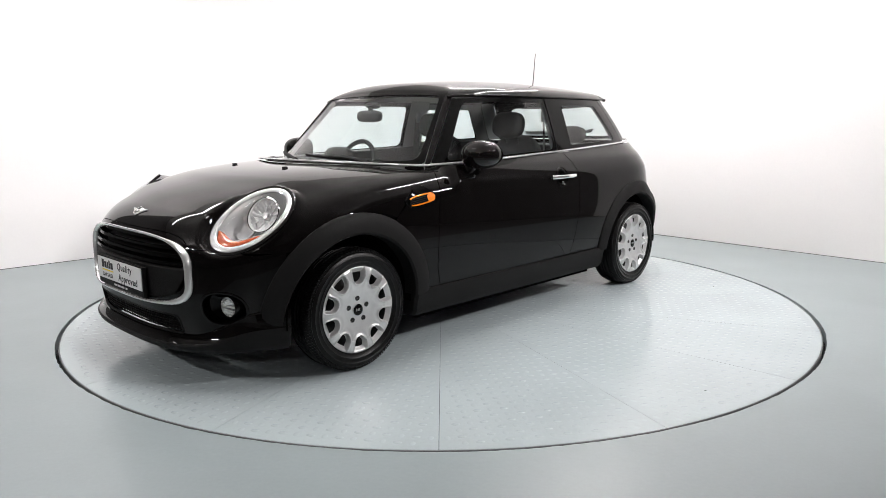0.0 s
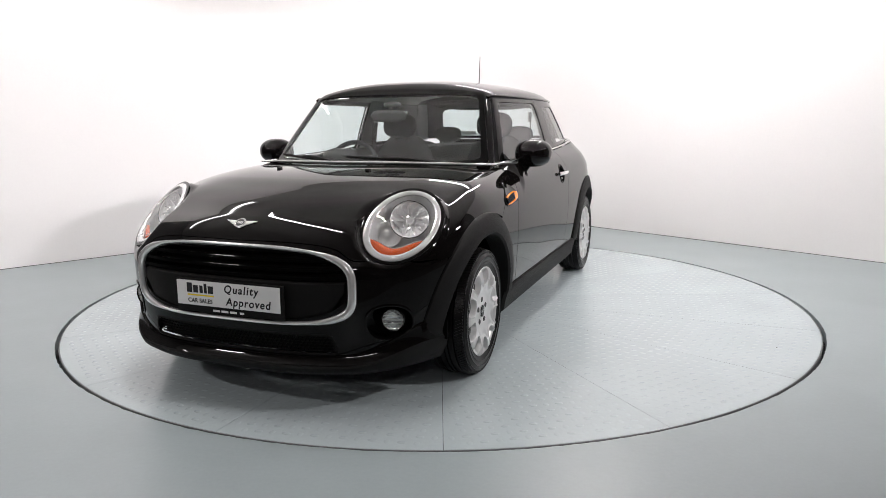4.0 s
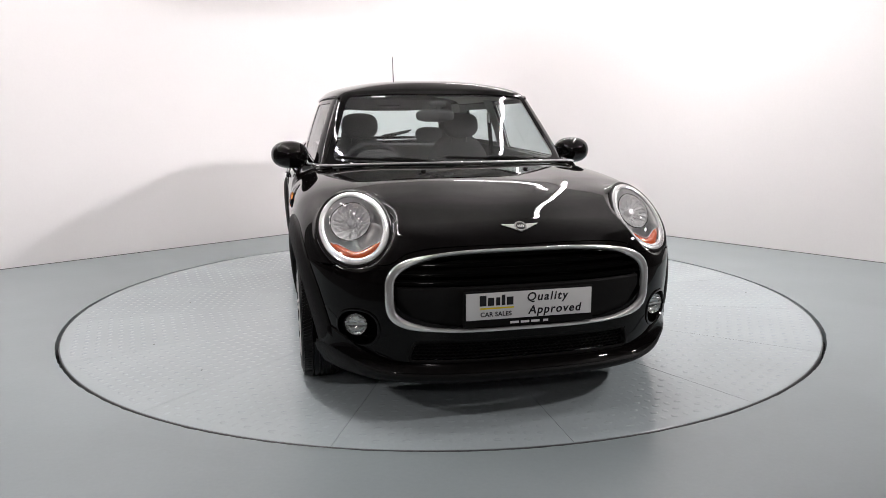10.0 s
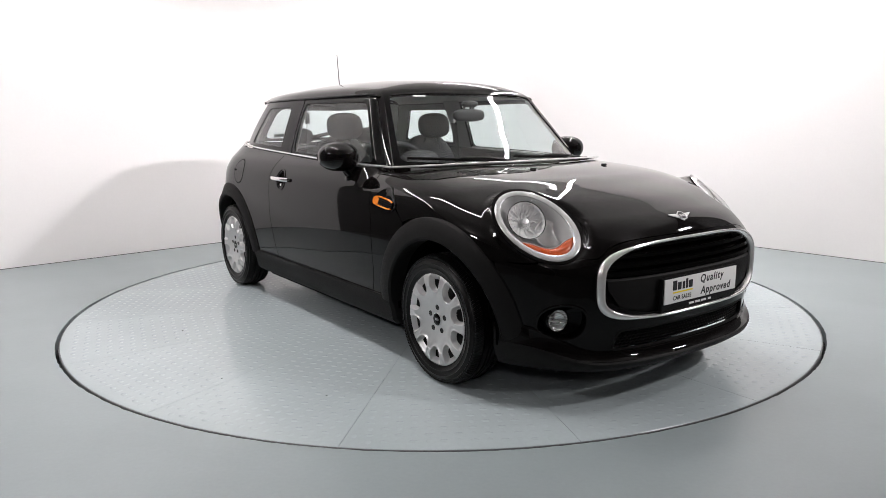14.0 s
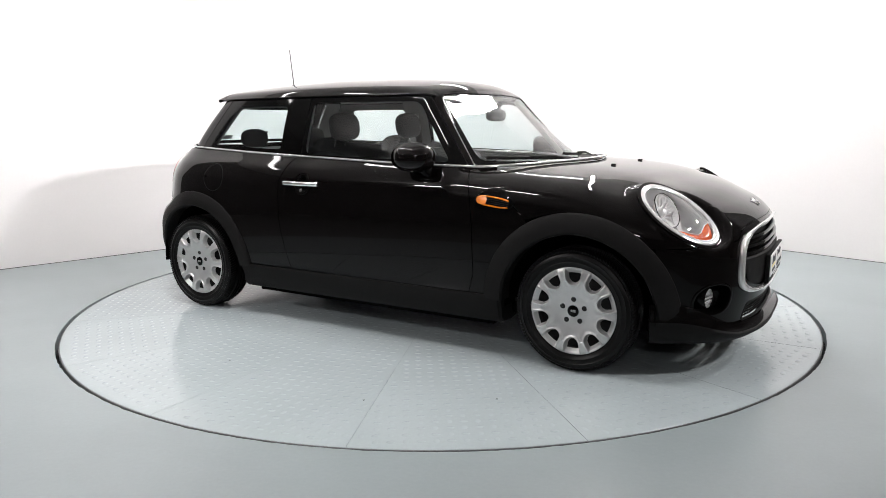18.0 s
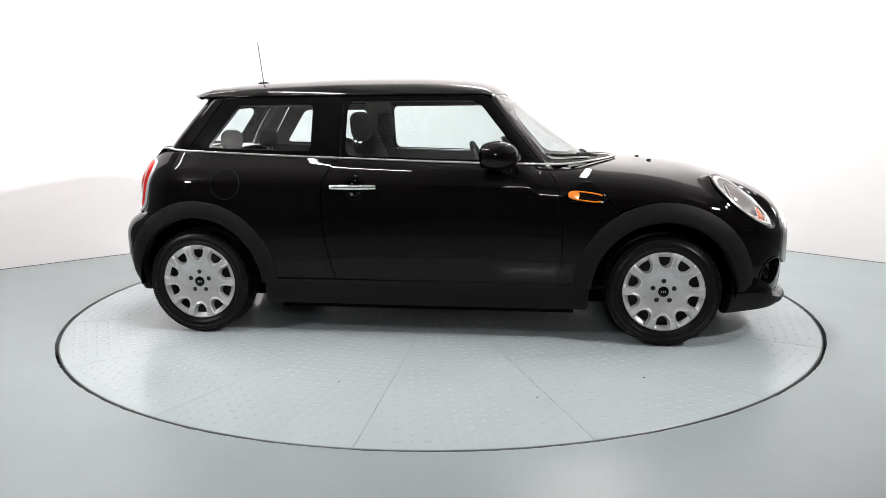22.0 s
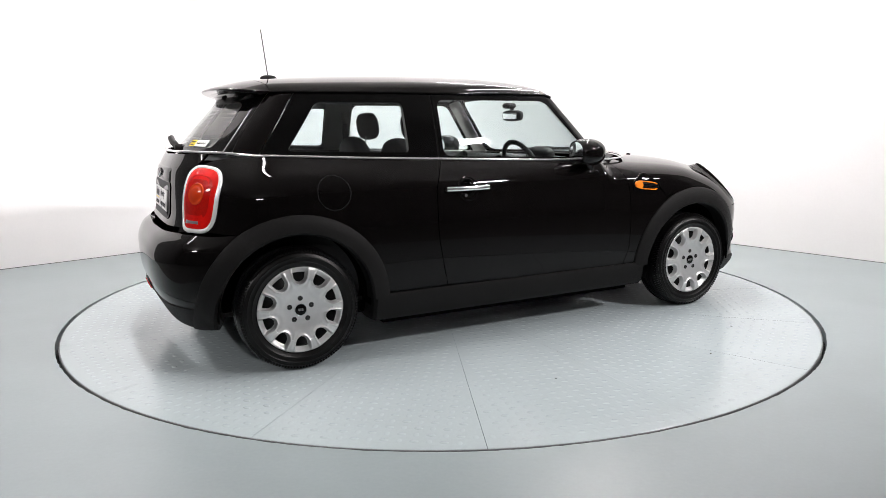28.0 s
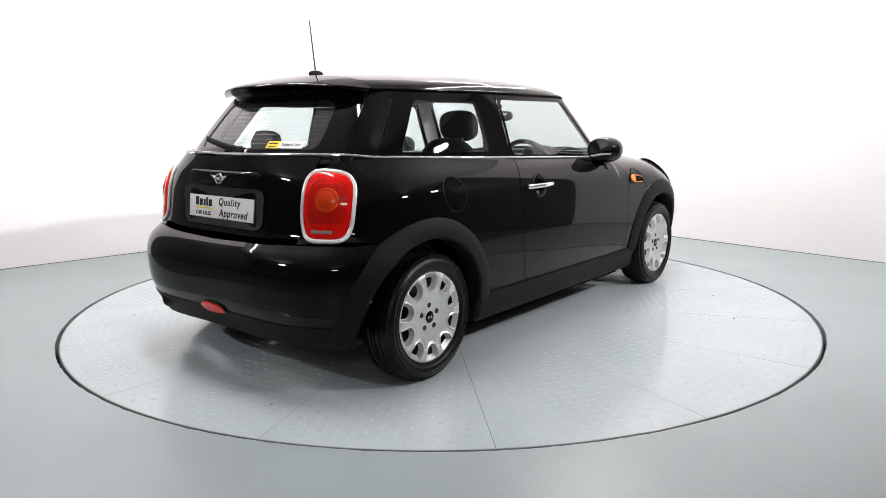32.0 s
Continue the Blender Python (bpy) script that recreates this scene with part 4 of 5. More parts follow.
def super_loop(a, b, n, k=96, start=0.0):
    t = np.linspace(0, 2 * np.pi, k, endpoint=False) + start
    c, s = np.cos(t), np.sin(t)
    return np.stack([a * np.sign(c) * np.abs(c) ** (2 / n), b * np.sign(s) * np.abs(s) ** (2 / n)], -1)


# grille
def grille_loop(a, b, k):
    """Oval of the grille: rounder above, squarer below."""
    up, low = super_loop(a, b, 3.1, k), super_loop(a, b, 4.6, k)
    return np.where(up[:, 1:] > 0, up, low) + np.array([0, 0.522])


gl_path = x_low(grille_loop(0.523, 0.149, 140))
gl_path[:, 0] += 0.004
GRILLE = part("grille", Soup().grid(pane_in(low_form, x_low(grille_loop(0.512, 0.140, 96)), 14, -0.055), wrap_u=True), INNER, car, "black radiator grille with chrome surround")
part("grille_ring", sweep(gl_path, 0.014 + 0.021 * sstep(np.abs(gl_path[:, 1]), 0.34, 0.51), 0.030, low_form, closed=True, n=14, power=0.8), RINGM, GRILLE, "chrome grille surround")
part("grille_wall", Soup().grid(np.stack([gl_path - np.array([0.004, 0, 0]), gl_path - np.array([0.085, 0, 0])], 1), wrap_u=True, flip=True), INNER, GRILLE)
for z in (0.652, 0.618, 0.583, 0.552):
    half = 0.505 * (1 - (abs(z - 0.522) / 0.141) ** 3.3) ** (1 / 3.3)
    y = np.linspace(-half, half, 48)
    pth = x_low(np.stack([y, np.full(48, z)], -1)) - np.array([0.022, 0, 0])
    part("slat", sweep(pth, 0.020, 0.030, normal=(1, 0, 0.25), n=12), GLOSSB, GRILLE, "black gloss grille slat")
# closed lower half that carries the plate
yy = np.linspace(-1, 1, 60)
rows = []
for z, o in ((0.540, -0.05), (0.540, -0.012), (0.533, -0.004), (0.50, -0.002), (0.42, -0.004), (0.392, -0.010), (0.385, -0.05)):
    half = 0.492 * (1 - min(0.98, abs(z - 0.522) / 0.142) ** 3.3) ** (1 / 3.3)
    rows.append(x_low(np.stack([yy * half, np.full(60, z)], -1)) + np.array([o, 0, 0]))
part("grille_panel", Soup().grid(np.array(rows), flip=True), CLAD, GRILLE, "black plastic panel behind the number plate")

# lower intake
DUCT = part("lower_intake", Soup().grid(x_low(np.stack(np.meshgrid(np.linspace(-0.46, 0.46, 40), np.linspace(0.240, 0.325, 6), indexing="ij"), -1)) - np.array([0.05, 0, 0])), INNER, car, "black honeycomb lower intake")
for k, z in enumerate((0.256, 0.269, 0.282, 0.295, 0.308, 0.320)):
    y = np.linspace(-0.435, 0.435, 88)
    wob = 0.003 * np.where(np.arange(88) % 2, 1, -1) * (1 if k % 2 else -1)
    part("mesh_bar", sweep(x_low(np.stack([y, z + wob], -1)) - np.array([0.018, 0, 0]), 0.004, 0.008, normal=(1, 0, 0), n=6), CLAD, DUCT)
edge = loop([(-0.455, 0.245), (0.455, 0.245), (0.435, 0.328), (-0.435, 0.328)], 0.03, 16)
part("intake_frame", sweep(x_low(edge) - np.array([0.004, 0, 0]), 0.012, 0.012, low_form, closed=True, n=8), CLAD, DUCT, "black plastic intake frame")


def bmesh_text(name, body, size, material, parent, m, extrude=0.0006, spacing=1.0, lean=0.0):
    """Lettering in the built-in font, turned into a mesh."""
    cu = bpy.data.curves.new(name, "FONT")
    cu.body, cu.size, cu.extrude, cu.align_x, cu.align_y, cu.space_character = body, size, extrude, "CENTER", "CENTER", spacing
    cu.offset = size * 0.022
    tmp = bpy.data.objects.new(name, cu)
    me = bpy.data.meshes.new_from_object(tmp)
    bpy.data.objects.remove(tmp)
    me.transform(Matrix(((1, lean, 0, 0), (0, 1, 0, 0), (0, 0, 1, 0), (0, 0, 0, 1))))
    me.materials.clear()
    me.materials.append(material)
    ob = new(name, me)
    ob.parent = parent
    ob.matrix_local = m
    return ob


def number_plate(m):
    """Dealer plate on a black holder: x right, y up, z outwards."""
    holder = part("plate_holder", Soup().box((0, -0.012, -0.004), (0.520, 0.138, 0.018)), CLAD, car, "black plate holder", bevel=0.004)
    holder.matrix_local = m
    plate = part("number_plate", Soup().box((0, 0.0, 0.0075), (0.502, 0.103, 0.005)), WHITEP, car, "white dealer number plate with black lettering", bevel=0.0012)
    plate.matrix_local = m
    z = 0.0104
    bmesh_text("lettering", "Quality", 0.0455, INK, plate, pose(0.070, 0.026, z), 0.0004, 1.22, 0.18)
    bmesh_text("lettering", "Approved", 0.0455, INK, plate, pose(0.102, -0.025, z), 0.0004, 1.18, 0.18)
    bmesh_text("lettering", "CAR SALES", 0.0245, INK, plate, pose(-0.135, -0.032, z), 0.0004, 1.05)
    bar = Soup()
    for i, (x, w, h, y) in enumerate(((-0.186, 0.026, 0.040, 0.022), (-0.155, 0.024, 0.031, 0.0175), (-0.127, 0.016, 0.031, 0.0175), (-0.106, 0.014, 0.040, 0.022), (-0.080, 0.026, 0.031, 0.0175))):
        bar.box((x, y, z), (w, h, 0.0008), pose(0, 0, 0))
    part("brand_bar", bar, INK, plate, "black plain bars in place of a brand name", smooth=False)
    part("underline", Soup().box((-0.131, -0.008, z), (0.132, 0.006, 0.0008)), YELLOW, plate, "yellow underline", smooth=False)
    foot = Soup()
    for i in range(4):
        foot.box((-0.06 + 0.042 * i, -0.069, 0.0055), (0.034 if i != 3 else 0.02, 0.009, 0.0008))
    part("holder_print", foot, WHITEP, holder, "small white plain bars", smooth=False)


number_plate(Matrix.Translation((1.996, 0.002, 0.468)) @ Matrix(((0, 0, 1, 0), (1, 0, 0, 0), (0, 1, 0, 0), (0, 0, 0, 1))))
number_plate(Matrix.Translation((-1.730, 0.0, 0.772)) @ pose(0, 0, 0, 0, 6) @ Matrix(((0, 0, -1, 0), (-1, 0, 0, 0), (0, 1, 0, 0), (0, 0, 0, 1))))


# winged badge
def badge(m, w=0.075):
    ob = part("badge", lathe([(0.0005, -0.006), (0.019, -0.006), (0.0205, -0.0045), (0.022, -0.007), (0.025, -0.007), (0.0265, 0.0)], 36), CHROME, car, "chrome winged badge")
    ob.matrix_local = m @ pose(0, 0, 0, -90)
    for sgn in (-1, 1):
        s = Soup()
        for k in range(4):
            y0 = 0.012 - 0.008 * k
            L = w * (1 - 0.2 * k)
            x0 = sgn * 0.022
            v = [(x0, y0, 0.001), (sgn * L, y0 + 0.004, 0.001), (sgn * (L - 0.008), y0 - 0.0028, 0.001), (x0, y0 - 0.0062, 0.001),
                 (x0, y0, 0.005), (sgn * L, y0 + 0.004, 0.004), (sgn * (L - 0.008), y0 - 0.0028, 0.004), (x0, y0 - 0.0062, 0.005)]
            f = [(4, 5, 6, 7), (0, 4, 7, 3), (0, 1, 5, 4), (1, 2, 6, 5), (2, 3, 7, 6)]
            s.add(v, [q if sgn < 0 else q[::-1] for q in f])
        wing = part("badge_wing", s, SATIN, ob, smooth=False)
        wing.matrix_parent_inverse = pose(0, 0, 0, -90).inverted()
    core = part("badge_core", lathe([(0.0005, -0.0066), (0.0185, -0.0066), (0.0185, -0.003)], 24), INK, ob)
    b = Soup()
    for i in range(4):
        b.box((-0.0105 + 0.007 * i, 0, 0.0068), (0.0042, 0.012, 0.0008))
    bb = part("badge_bar", b, SATIN, ob, smooth=False)
    bb.matrix_parent_inverse = pose(0, 0, 0, -90).inverted()


def facing(p, n, up=(0, 0, 1)):
    """Pose at p with z along n and y upwards."""
    n = Vector(n).normalized()
    u = (Vector(up) - n * n.dot(Vector(up))).normalized()
    r = u.cross(n)
    return Matrix.Translation(Vector(p)) @ Matrix((r, u, n)).transposed().to_4x4()


pb_ = snap(low_form, np.array([[1.885, 0.0, 0.742]]))
badge(facing(pb_[0], normals(low_form, pb_)[0]))
pr_ = x_low(np.array([[0.0, 0.905]]), False)
badge(facing(pr_[0] - np.array([0.012, 0, 0]), (-1, 0, 0.08)), 0.062)


# headlamps
def on_lamp(a, b, off=0.0):
    """Points of the lamp's own oval, drawn onto the bonnet's form along its axis."""
    P = LAMP_C + np.outer(a, LAMP_R) + np.outer(b, LAMP_U)
    lo, hi = np.full(len(P), -0.25), np.full(len(P), 0.25)
    for _ in range(32):
        mid = (lo + hi) / 2
        inside = low_form(P + mid[:, None] * LAMP_N) < 0
        lo, hi = np.where(inside, mid, lo), np.where(inside, hi, mid)
    return P + (lo[:, None] * 0.85 + off) * LAMP_N


def headlamp():
    th = np.linspace(0, 2 * np.pi, 96, endpoint=False)
    ringp = on_lamp(LAMP_A * np.cos(th), LAMP_B * np.sin(th), 0.004)
    out = {}
    out["ring"] = sweep(ringp, 0.026 + 0.006 * np.clip(-np.sin(th), 0, 1), 0.012, closed=True, normal=LAMP_N, n=16, power=0.85)
    seat = on_lamp((LAMP_A + 0.016) * np.cos(th), (LAMP_B + 0.018) * np.sin(th), 0.002)
    out["seat"] = sweep(seat, 0.022, 0.008, closed=True, normal=LAMP_N, n=10)
    inner = on_lamp((LAMP_A - 0.009) * np.cos(th), (LAMP_B - 0.009) * np.sin(th), 0.0)
    cen = inner.mean(0)
    t = np.linspace(0.0, 1, 16)[None, :, None]
    flat = cen + (inner[:, None] - cen) * t
    out["bowl"] = Soup().grid(flat - LAMP_N * (0.125 * (1 - t ** 4.0)), wrap_u=True)
    out["lens"] = Soup().grid(flat + LAMP_N * (0.002 + 0.030 * (1 - t ** 2)), wrap_u=True)

    def at(a, b, c):
        return cen + LAMP_R * a + LAMP_U * b + LAMP_N * c

    def under_lens(P, gap=0.005):
        """Keeps the inner parts below the lens."""
        d = P - cen
        e = (d @ LAMP_R / (LAMP_A - 0.009)) ** 2 + (d @ LAMP_U / (LAMP_B - 0.009)) ** 2
        over = d @ LAMP_N - (0.026 * (1 - np.clip(e, 0, 1.4)) - gap)
        return P - np.maximum(over, 0)[..., None] * LAMP_N
    ax = np.array([0.84, 0.26, 0.47])
    ax /= np.linalg.norm(ax)
    u = np.array([0, 0, 1.0]) - ax * ax[2]
    u /= np.linalg.norm(u)
    r = np.cross(u, ax)
    th2 = np.linspace(0, 2 * np.pi, 48, endpoint=False)
    rim_d = np.cos(th2)[:, None] * r + np.sin(th2)[:, None] * u

    def cup(c0, radii):
        return Soup().grid(under_lens(np.stack([c0 + R * rim_d + d * ax for R, d in radii], 1)), wrap_u=True)
    c0 = at(0.000, 0.058, -0.026)
    c1 = at(-0.046, -0.034, -0.062)
    # dish of many small mirror facets
    rnd = np.random.default_rng(5)
    dish = []
    for R, d in ((0.082, 0.012), (0.080, 0.004), (0.070, -0.006), (0.058, -0.014), (0.044, -0.020), (0.030, -0.024), (0.016, -0.026)):
        wob = 0 if R > 0.079 else 0.0055
        dish.append(c0 + R * rim_d[::2] + (d + wob * rnd.uniform(-1, 1, 24))[:, None] * ax)
    out["reflector"] = Soup().grid(under_lens(np.stack(dish, 1)), wrap_u=True)
    out["bulb"] = cup(c0, [(0.017, -0.030), (0.017, -0.006), (0.013, -0.001), (0.001, 0.0)])
    out["trim"] = sweep(under_lens(c0 + 0.083 * rim_d + 0.012 * ax, 0.002), 0.003, 0.005, closed=True, normal=ax, n=8)
    out["side_reflector"] = cup(c1, [(0.060, 0.004), (0.056, -0.006), (0.043, -0.018), (0.02, -0.025), (0.001, -0.026)])
    ribs = Soup()
    for k in range(22):
        a = 2 * math.pi * k / 22
        d = np.cos(a) * r + np.sin(a) * u
        s = np.cross(ax, d)
        tip = 0.010 * (k % 2)
        ribs.add(under_lens(np.array([c0 + d * R + s * w + ax * z for R, w, z in ((0.030, -0.002, -0.024 + tip), (0.030, 0.002, -0.026), (0.076, 0.0085, -0.004), (0.076, -0.0085, 0.003))])), [(0, 1, 2, 3)])
    out["rib"] = ribs
    # amber field at the lower front end
    p0, p1 = np.array([-0.072, -0.125]), np.array([0.108, -0.004])
    a0, a1 = math.atan2(p0[1] / (LAMP_B - 0.012), p0[0] / (LAMP_A - 0.012)), math.atan2(p1[1] / (LAMP_B - 0.012), p1[0] / (LAMP_A - 0.012))
    k = np.linspace(a0, a1, 30)
    lowr = np.stack([(LAMP_A - 0.012) * np.cos(k), (LAMP_B - 0.012) * np.sin(k)], -1)
    kk = np.linspace(0, 1, 30)[:, None]
    hi = (lowr[0] * (1 - kk) + lowr[-1] * kk) * 0.62 + lowr * 0.38 + np.outer(np.sin(kk[:, 0] * 3 * math.pi), (-0.004, 0.009))
    rows = []
    for tt in np.linspace(0, 1, 7):
        q = lowr * (1 - tt) + hi * tt
        rows.append(under_lens(np.array([at(a, b, -0.010 + 0.012 * math.sin(tt * math.pi)) for a, b in q]), 0.006))
    out["amber"] = Soup().grid(np.array(rows), flip=True)
    out["amber_edge"] = sweep(rows[-1] + 0.001 * LAMP_N, 0.004, 0.006, normal=LAMP_N, n=6)
    return out


hl = headlamp()
for twin in (False, True):
    g = {k: (v.mirrored() if twin else v) for k, v in hl.items()}
    bowl = part("headlamp", g["bowl"], LAMPGREY, car, "oval headlamp with chrome ring and amber indicator")
    part("headlamp_ring", g["ring"], RINGM, bowl, "chrome headlamp ring")
    part("headlamp_seat", g["seat"], PAINT, bowl)
    part("reflector", g["reflector"], REFLECTOR, bowl, "bright faceted reflector", smooth=False)
    part("reflector_rib", g["rib"], REFLECTOR, bowl, smooth=False)
    part("reflector_trim", g["trim"], GLOSSB, bowl)
    part("side_reflector", g["side_reflector"], SATIN, bowl, "satin silver dished reflector")
    part("bulb", g["bulb"], LAMPGREY, bowl)
    part("indicator", g["amber"], LAMPAMBER, bowl, "amber indicator")
    part("indicator_edge", g["amber_edge"], LAMPGREY, bowl)
    part("headlamp_lens", g["lens"], LENS, bowl, "clear curved lens").visible_shadow = False

# fog lamps in their round recesses
fog_loop = super_loop(FOG_A + 0.003, FOG_B + 0.003, 2.3, 64) + FOG[1:]
fog_edge = x_low(fog_loop)
fog_mid = fog_edge.mean(0)
fn = normals(low_form, snap(low_form, fog_mid[None]))[0]
fn = fn * np.array([1, 1, 0.2])
fn /= np.linalg.norm(fn)
rows = [fog_mid + (fog_edge - fog_mid) * k - fn * d for k, d in ((1.0, 0.002), (0.96, 0.010), (0.92, 0.030), (0.85, 0.055), (0.5, 0.066), (0.01, 0.068))]
recess = Soup().grid(np.stack(rows, 1), wrap_u=True)
recess_rim = sweep(fog_edge, 0.012, 0.008, low_form, closed=True, n=10)
FOGLAMP = np.array([1.815, 0.646, 0.376]) - 0.012 * np.array([0.9, 0.4, 0.0])
fog_soups = {
    "fog": lathe([(0.050, 0.060), (0.050, 0.004), (0.046, -0.002), (0.043, 0.004)], 40),
    "cup": lathe([(0.044, 0.004), (0.040, 0.018), (0.026, 0.030), (0.0005, 0.034)], 40),
    "bar": Soup().box((0, 0.006, 0.0), (0.082, 0.006, 0.006)).box((0, 0.007, 0.016), (0.074, 0.003, 0.002)).box((0, 0.007, -0.016), (0.074, 0.003, 0.002)),
    "lens": lathe([(0.0005, -0.006), (0.025, -0.003), (0.044, 0.003)], 40),
}
for sgn in (1, -1):
    mm = (lambda s: s) if sgn > 0 else (lambda s: s.mirrored())
    base_m = facing((FOGLAMP[0], sgn * FOGLAMP[1], FOGLAMP[2]), (0.95, sgn * 0.25, 0.0)) @ pose(0, 0, 0, -90)
    hollow = part("fog_recess", mm(recess), GLOSSB, car, "black round recess of a fog lamp")
    part("recess_rim", mm(recess_rim), PAINT, hollow)
    ob = part("fog_lamp", fog_soups["fog"], GLOSSB, car, "round clear fog lamp in a black recess")
    ob.matrix_local = base_m
    part("fog_reflector", fog_soups["cup"], CHROME, ob)
    part("fog_bar", fog_soups["bar"], LAMPGREY, ob)
    part("fog_lens", fog_soups["lens"], LENS, ob).visible_shadow = False

# ---------------------------------------------------------------- car: sides
# bright belt line all round
bx = np.linspace(-1.40, 0.58, 44)
half = [tuple(p) for p in snap(low_form, np.array([(-1.67, 0.0, 1.010), (-1.66, 0.20, 1.010), (-1.62, 0.38, 1.009), (-1.56, 0.51, 1.008), (-1.50, 0.58, 1.007)]))]
half += [(x, (float(belt_y(x)) + float(side_grid(np.array([[x, float(belt_z(x))]]))[0, 1])) / 2 + 0.004, float(belt_z(x))) for x in bx]
half += [(0.68, 0.716, 0.930), (0.80, 0.672, 0.936), (0.92, 0.52, 0.944), (1.01, 0.32, 0.950), (1.055, 0.14, 0.952), (1.065, 0.0, 0.952)]
hp = along(half, 150)
belt = np.concatenate([hp, (hp * (1, -1, 1))[-2:0:-1]])
out_n = np.stack([belt[:, 0] * 0.25, belt[:, 1] * 1.6, np.full(len(belt), 0.15)], -1)


def sweep_n(path, up, w, h, n=10):
    t = np.roll(path, -1, 0) - np.roll(path, 1, 0)
    t /= np.linalg.norm(t, axis=1, keepdims=True)
    up = up - (up * t).sum(1, keepdims=True) * t
    up /= np.linalg.norm(up, axis=1, keepdims=True)
    side = np.cross(t, up)
    a = np.linspace(0, 2 * np.pi, n, endpoint=False)
    c, s = np.sign(np.cos(a)) * np.abs(np.cos(a)) ** 0.7, np.sign(np.sin(a)) * np.abs(np.sin(a)) ** 0.7
    P = path[:, None] + side[:, None] * (c * w / 2)[None, :, None] + up[:, None] * (s * h / 2)[None, :, None]
    return Soup().grid(P, wrap_u=True, wrap_v=True, flip=True)


part("belt_trim", sweep_n(belt, out_n, 0.012, 0.018), RINGM, car, "chrome belt line strip")

# cowl under the windscreen
cu = np.linspace(-1, 1, 40)
cf = np.stack([np.interp(np.abs(cu), [0, 0.25, 0.5, 0.78, 1], [1.062, 1.035, 0.965, 0.845, 0.70]), cu * 0.70, np.full(40, 0.942)], -1)
cb = x_grid(np.stack([cu * 0.655, np.full(40, 0.945)], -1)) - np.array([0.02, 0, 0.012])
part("cowl", Soup().grid(np.stack([cf, cf * 0.5 + cb * 0.5 - np.array([0, 0, 0.014]), cb], 1), flip=True), CLAD, car, "black plastic cowl panel")


def wiper(y0, y1, zlift):
    n = 16
    y = np.linspace(y0, y1, n)
    base = x_grid(np.stack([y, 0.944 + zlift * np.linspace(0, 1, n)], -1)) + np.array([0.016, 0, 0.006])
    return base


for y0, y1 in ((-0.12, -0.60), (0.42, -0.06)):
    blade = wiper(y0, y1, 0.022)
    w_ob = part("wiper", sweep(blade, 0.010, 0.016, normal=(0.6, 0, 0.8), n=8), CLAD, car, "black windscreen wiper")
    arm = np.array([(0.955 - 0.42 * (y0 + 0.05) ** 2, y0 + 0.05, 0.946), tuple(blade[6] + np.array([0.012, 0.03, 0.010])), tuple(blade[8] + np.array([0.004, 0, 0.008]))])
    part("wiper_arm", sweep(along(arm, 12), 0.014, 0.010, normal=(0.6, 0, 0.8), n=8), CLAD, w_ob)

# washer jets on the bonnet
for y in (-0.25, 0.25):
    p_ = snap(low_form, np.array([[1.235, y, 0.94]]))[0]
    part("washer_jet", Soup().box((p_[0], p_[1], p_[2] + 0.004), (0.024, 0.020, 0.009)), CLAD, car, bevel=0.003)

# door mirrors
def blob(c, size, e=2.4, n=26, m=26, e2=None):
    e2 = e2 or e
    u = np.linspace(-np.pi / 2, np.pi / 2, m)
    v = np.linspace(0, 2 * np.pi, n, endpoint=False)
    f = lambda t, k: np.sign(t) * np.abs(t) ** (2 / k)
    P = np.stack([f(np.cos(u)[None], e) * f(np.cos(v)[:, None], e2) * size[0], f(np.cos(u)[None], e) * f(np.sin(v)[:, None], e2) * size[1],
                  np.broadcast_to(f(np.sin(u)[None], e), (n, m)) * size[2]], -1)
    return P + np.array(c) if c is not None else P


def mirror_cap():
    P = blob((0, 0, 0), (0.108, 0.102, 0.076), 2.25)
    cut_x = -0.066 - 0.20 * P[..., 1]
    P[..., 0] = np.where(P[..., 0] < cut_x, cut_x + (P[..., 0] - cut_x) * 0.03, P[..., 0])
    P[..., 1] *= 1 - 0.06 * (P[..., 0] / 0.08)
    return P + np.array([0.398, 0.842, 0.978])


mc = mirror_cap()
caps = pair("door_mirror", Soup().grid(mc, wrap_u=True), PAINT, car, "glossy black round door mirror")
gth = np.linspace(0, 2 * np.pi, 40, endpoint=False)
glass_p = np.stack([0.3285 - 0.20 * 0.084 * np.cos(gth), 0.842 + 0.084 * np.cos(gth), 0.977 + 0.060 * np.sin(gth)], -1)
arm_path = along([(0.420, 0.815, 0.935), (0.450, 0.792, 0.900), (0.475, 0.770, 0.866)], 10)
sgrid = Soup().grid(np.stack([glass_p, (glass_p - glass_p.mean(0)) * 0.02 + glass_p.mean(0) - np.array([0.002, 0, 0])], 1), wrap_u=True, flip=True)
for k, cap in enumerate(caps):
    for nm, so, ma, lb in (("mirror_glass", sgrid, MIRROR, "mirror glass"), ("mirror_arm", sweep(arm_path, np.linspace(0.066, 0.078, 10), 0.052, normal=(0.3, 0.6, 0.8), n=16), GLOSSB, "black mirror arm"),
                           ("mirror_foot", Soup().grid(blob((0.462, 0.775, 0.862), (0.080, 0.058, 0.026), 2.2), wrap_u=True), GLOSSB, "black mirror foot")):
        part(nm, so.mirrored() if k else so, ma, cap, lb)

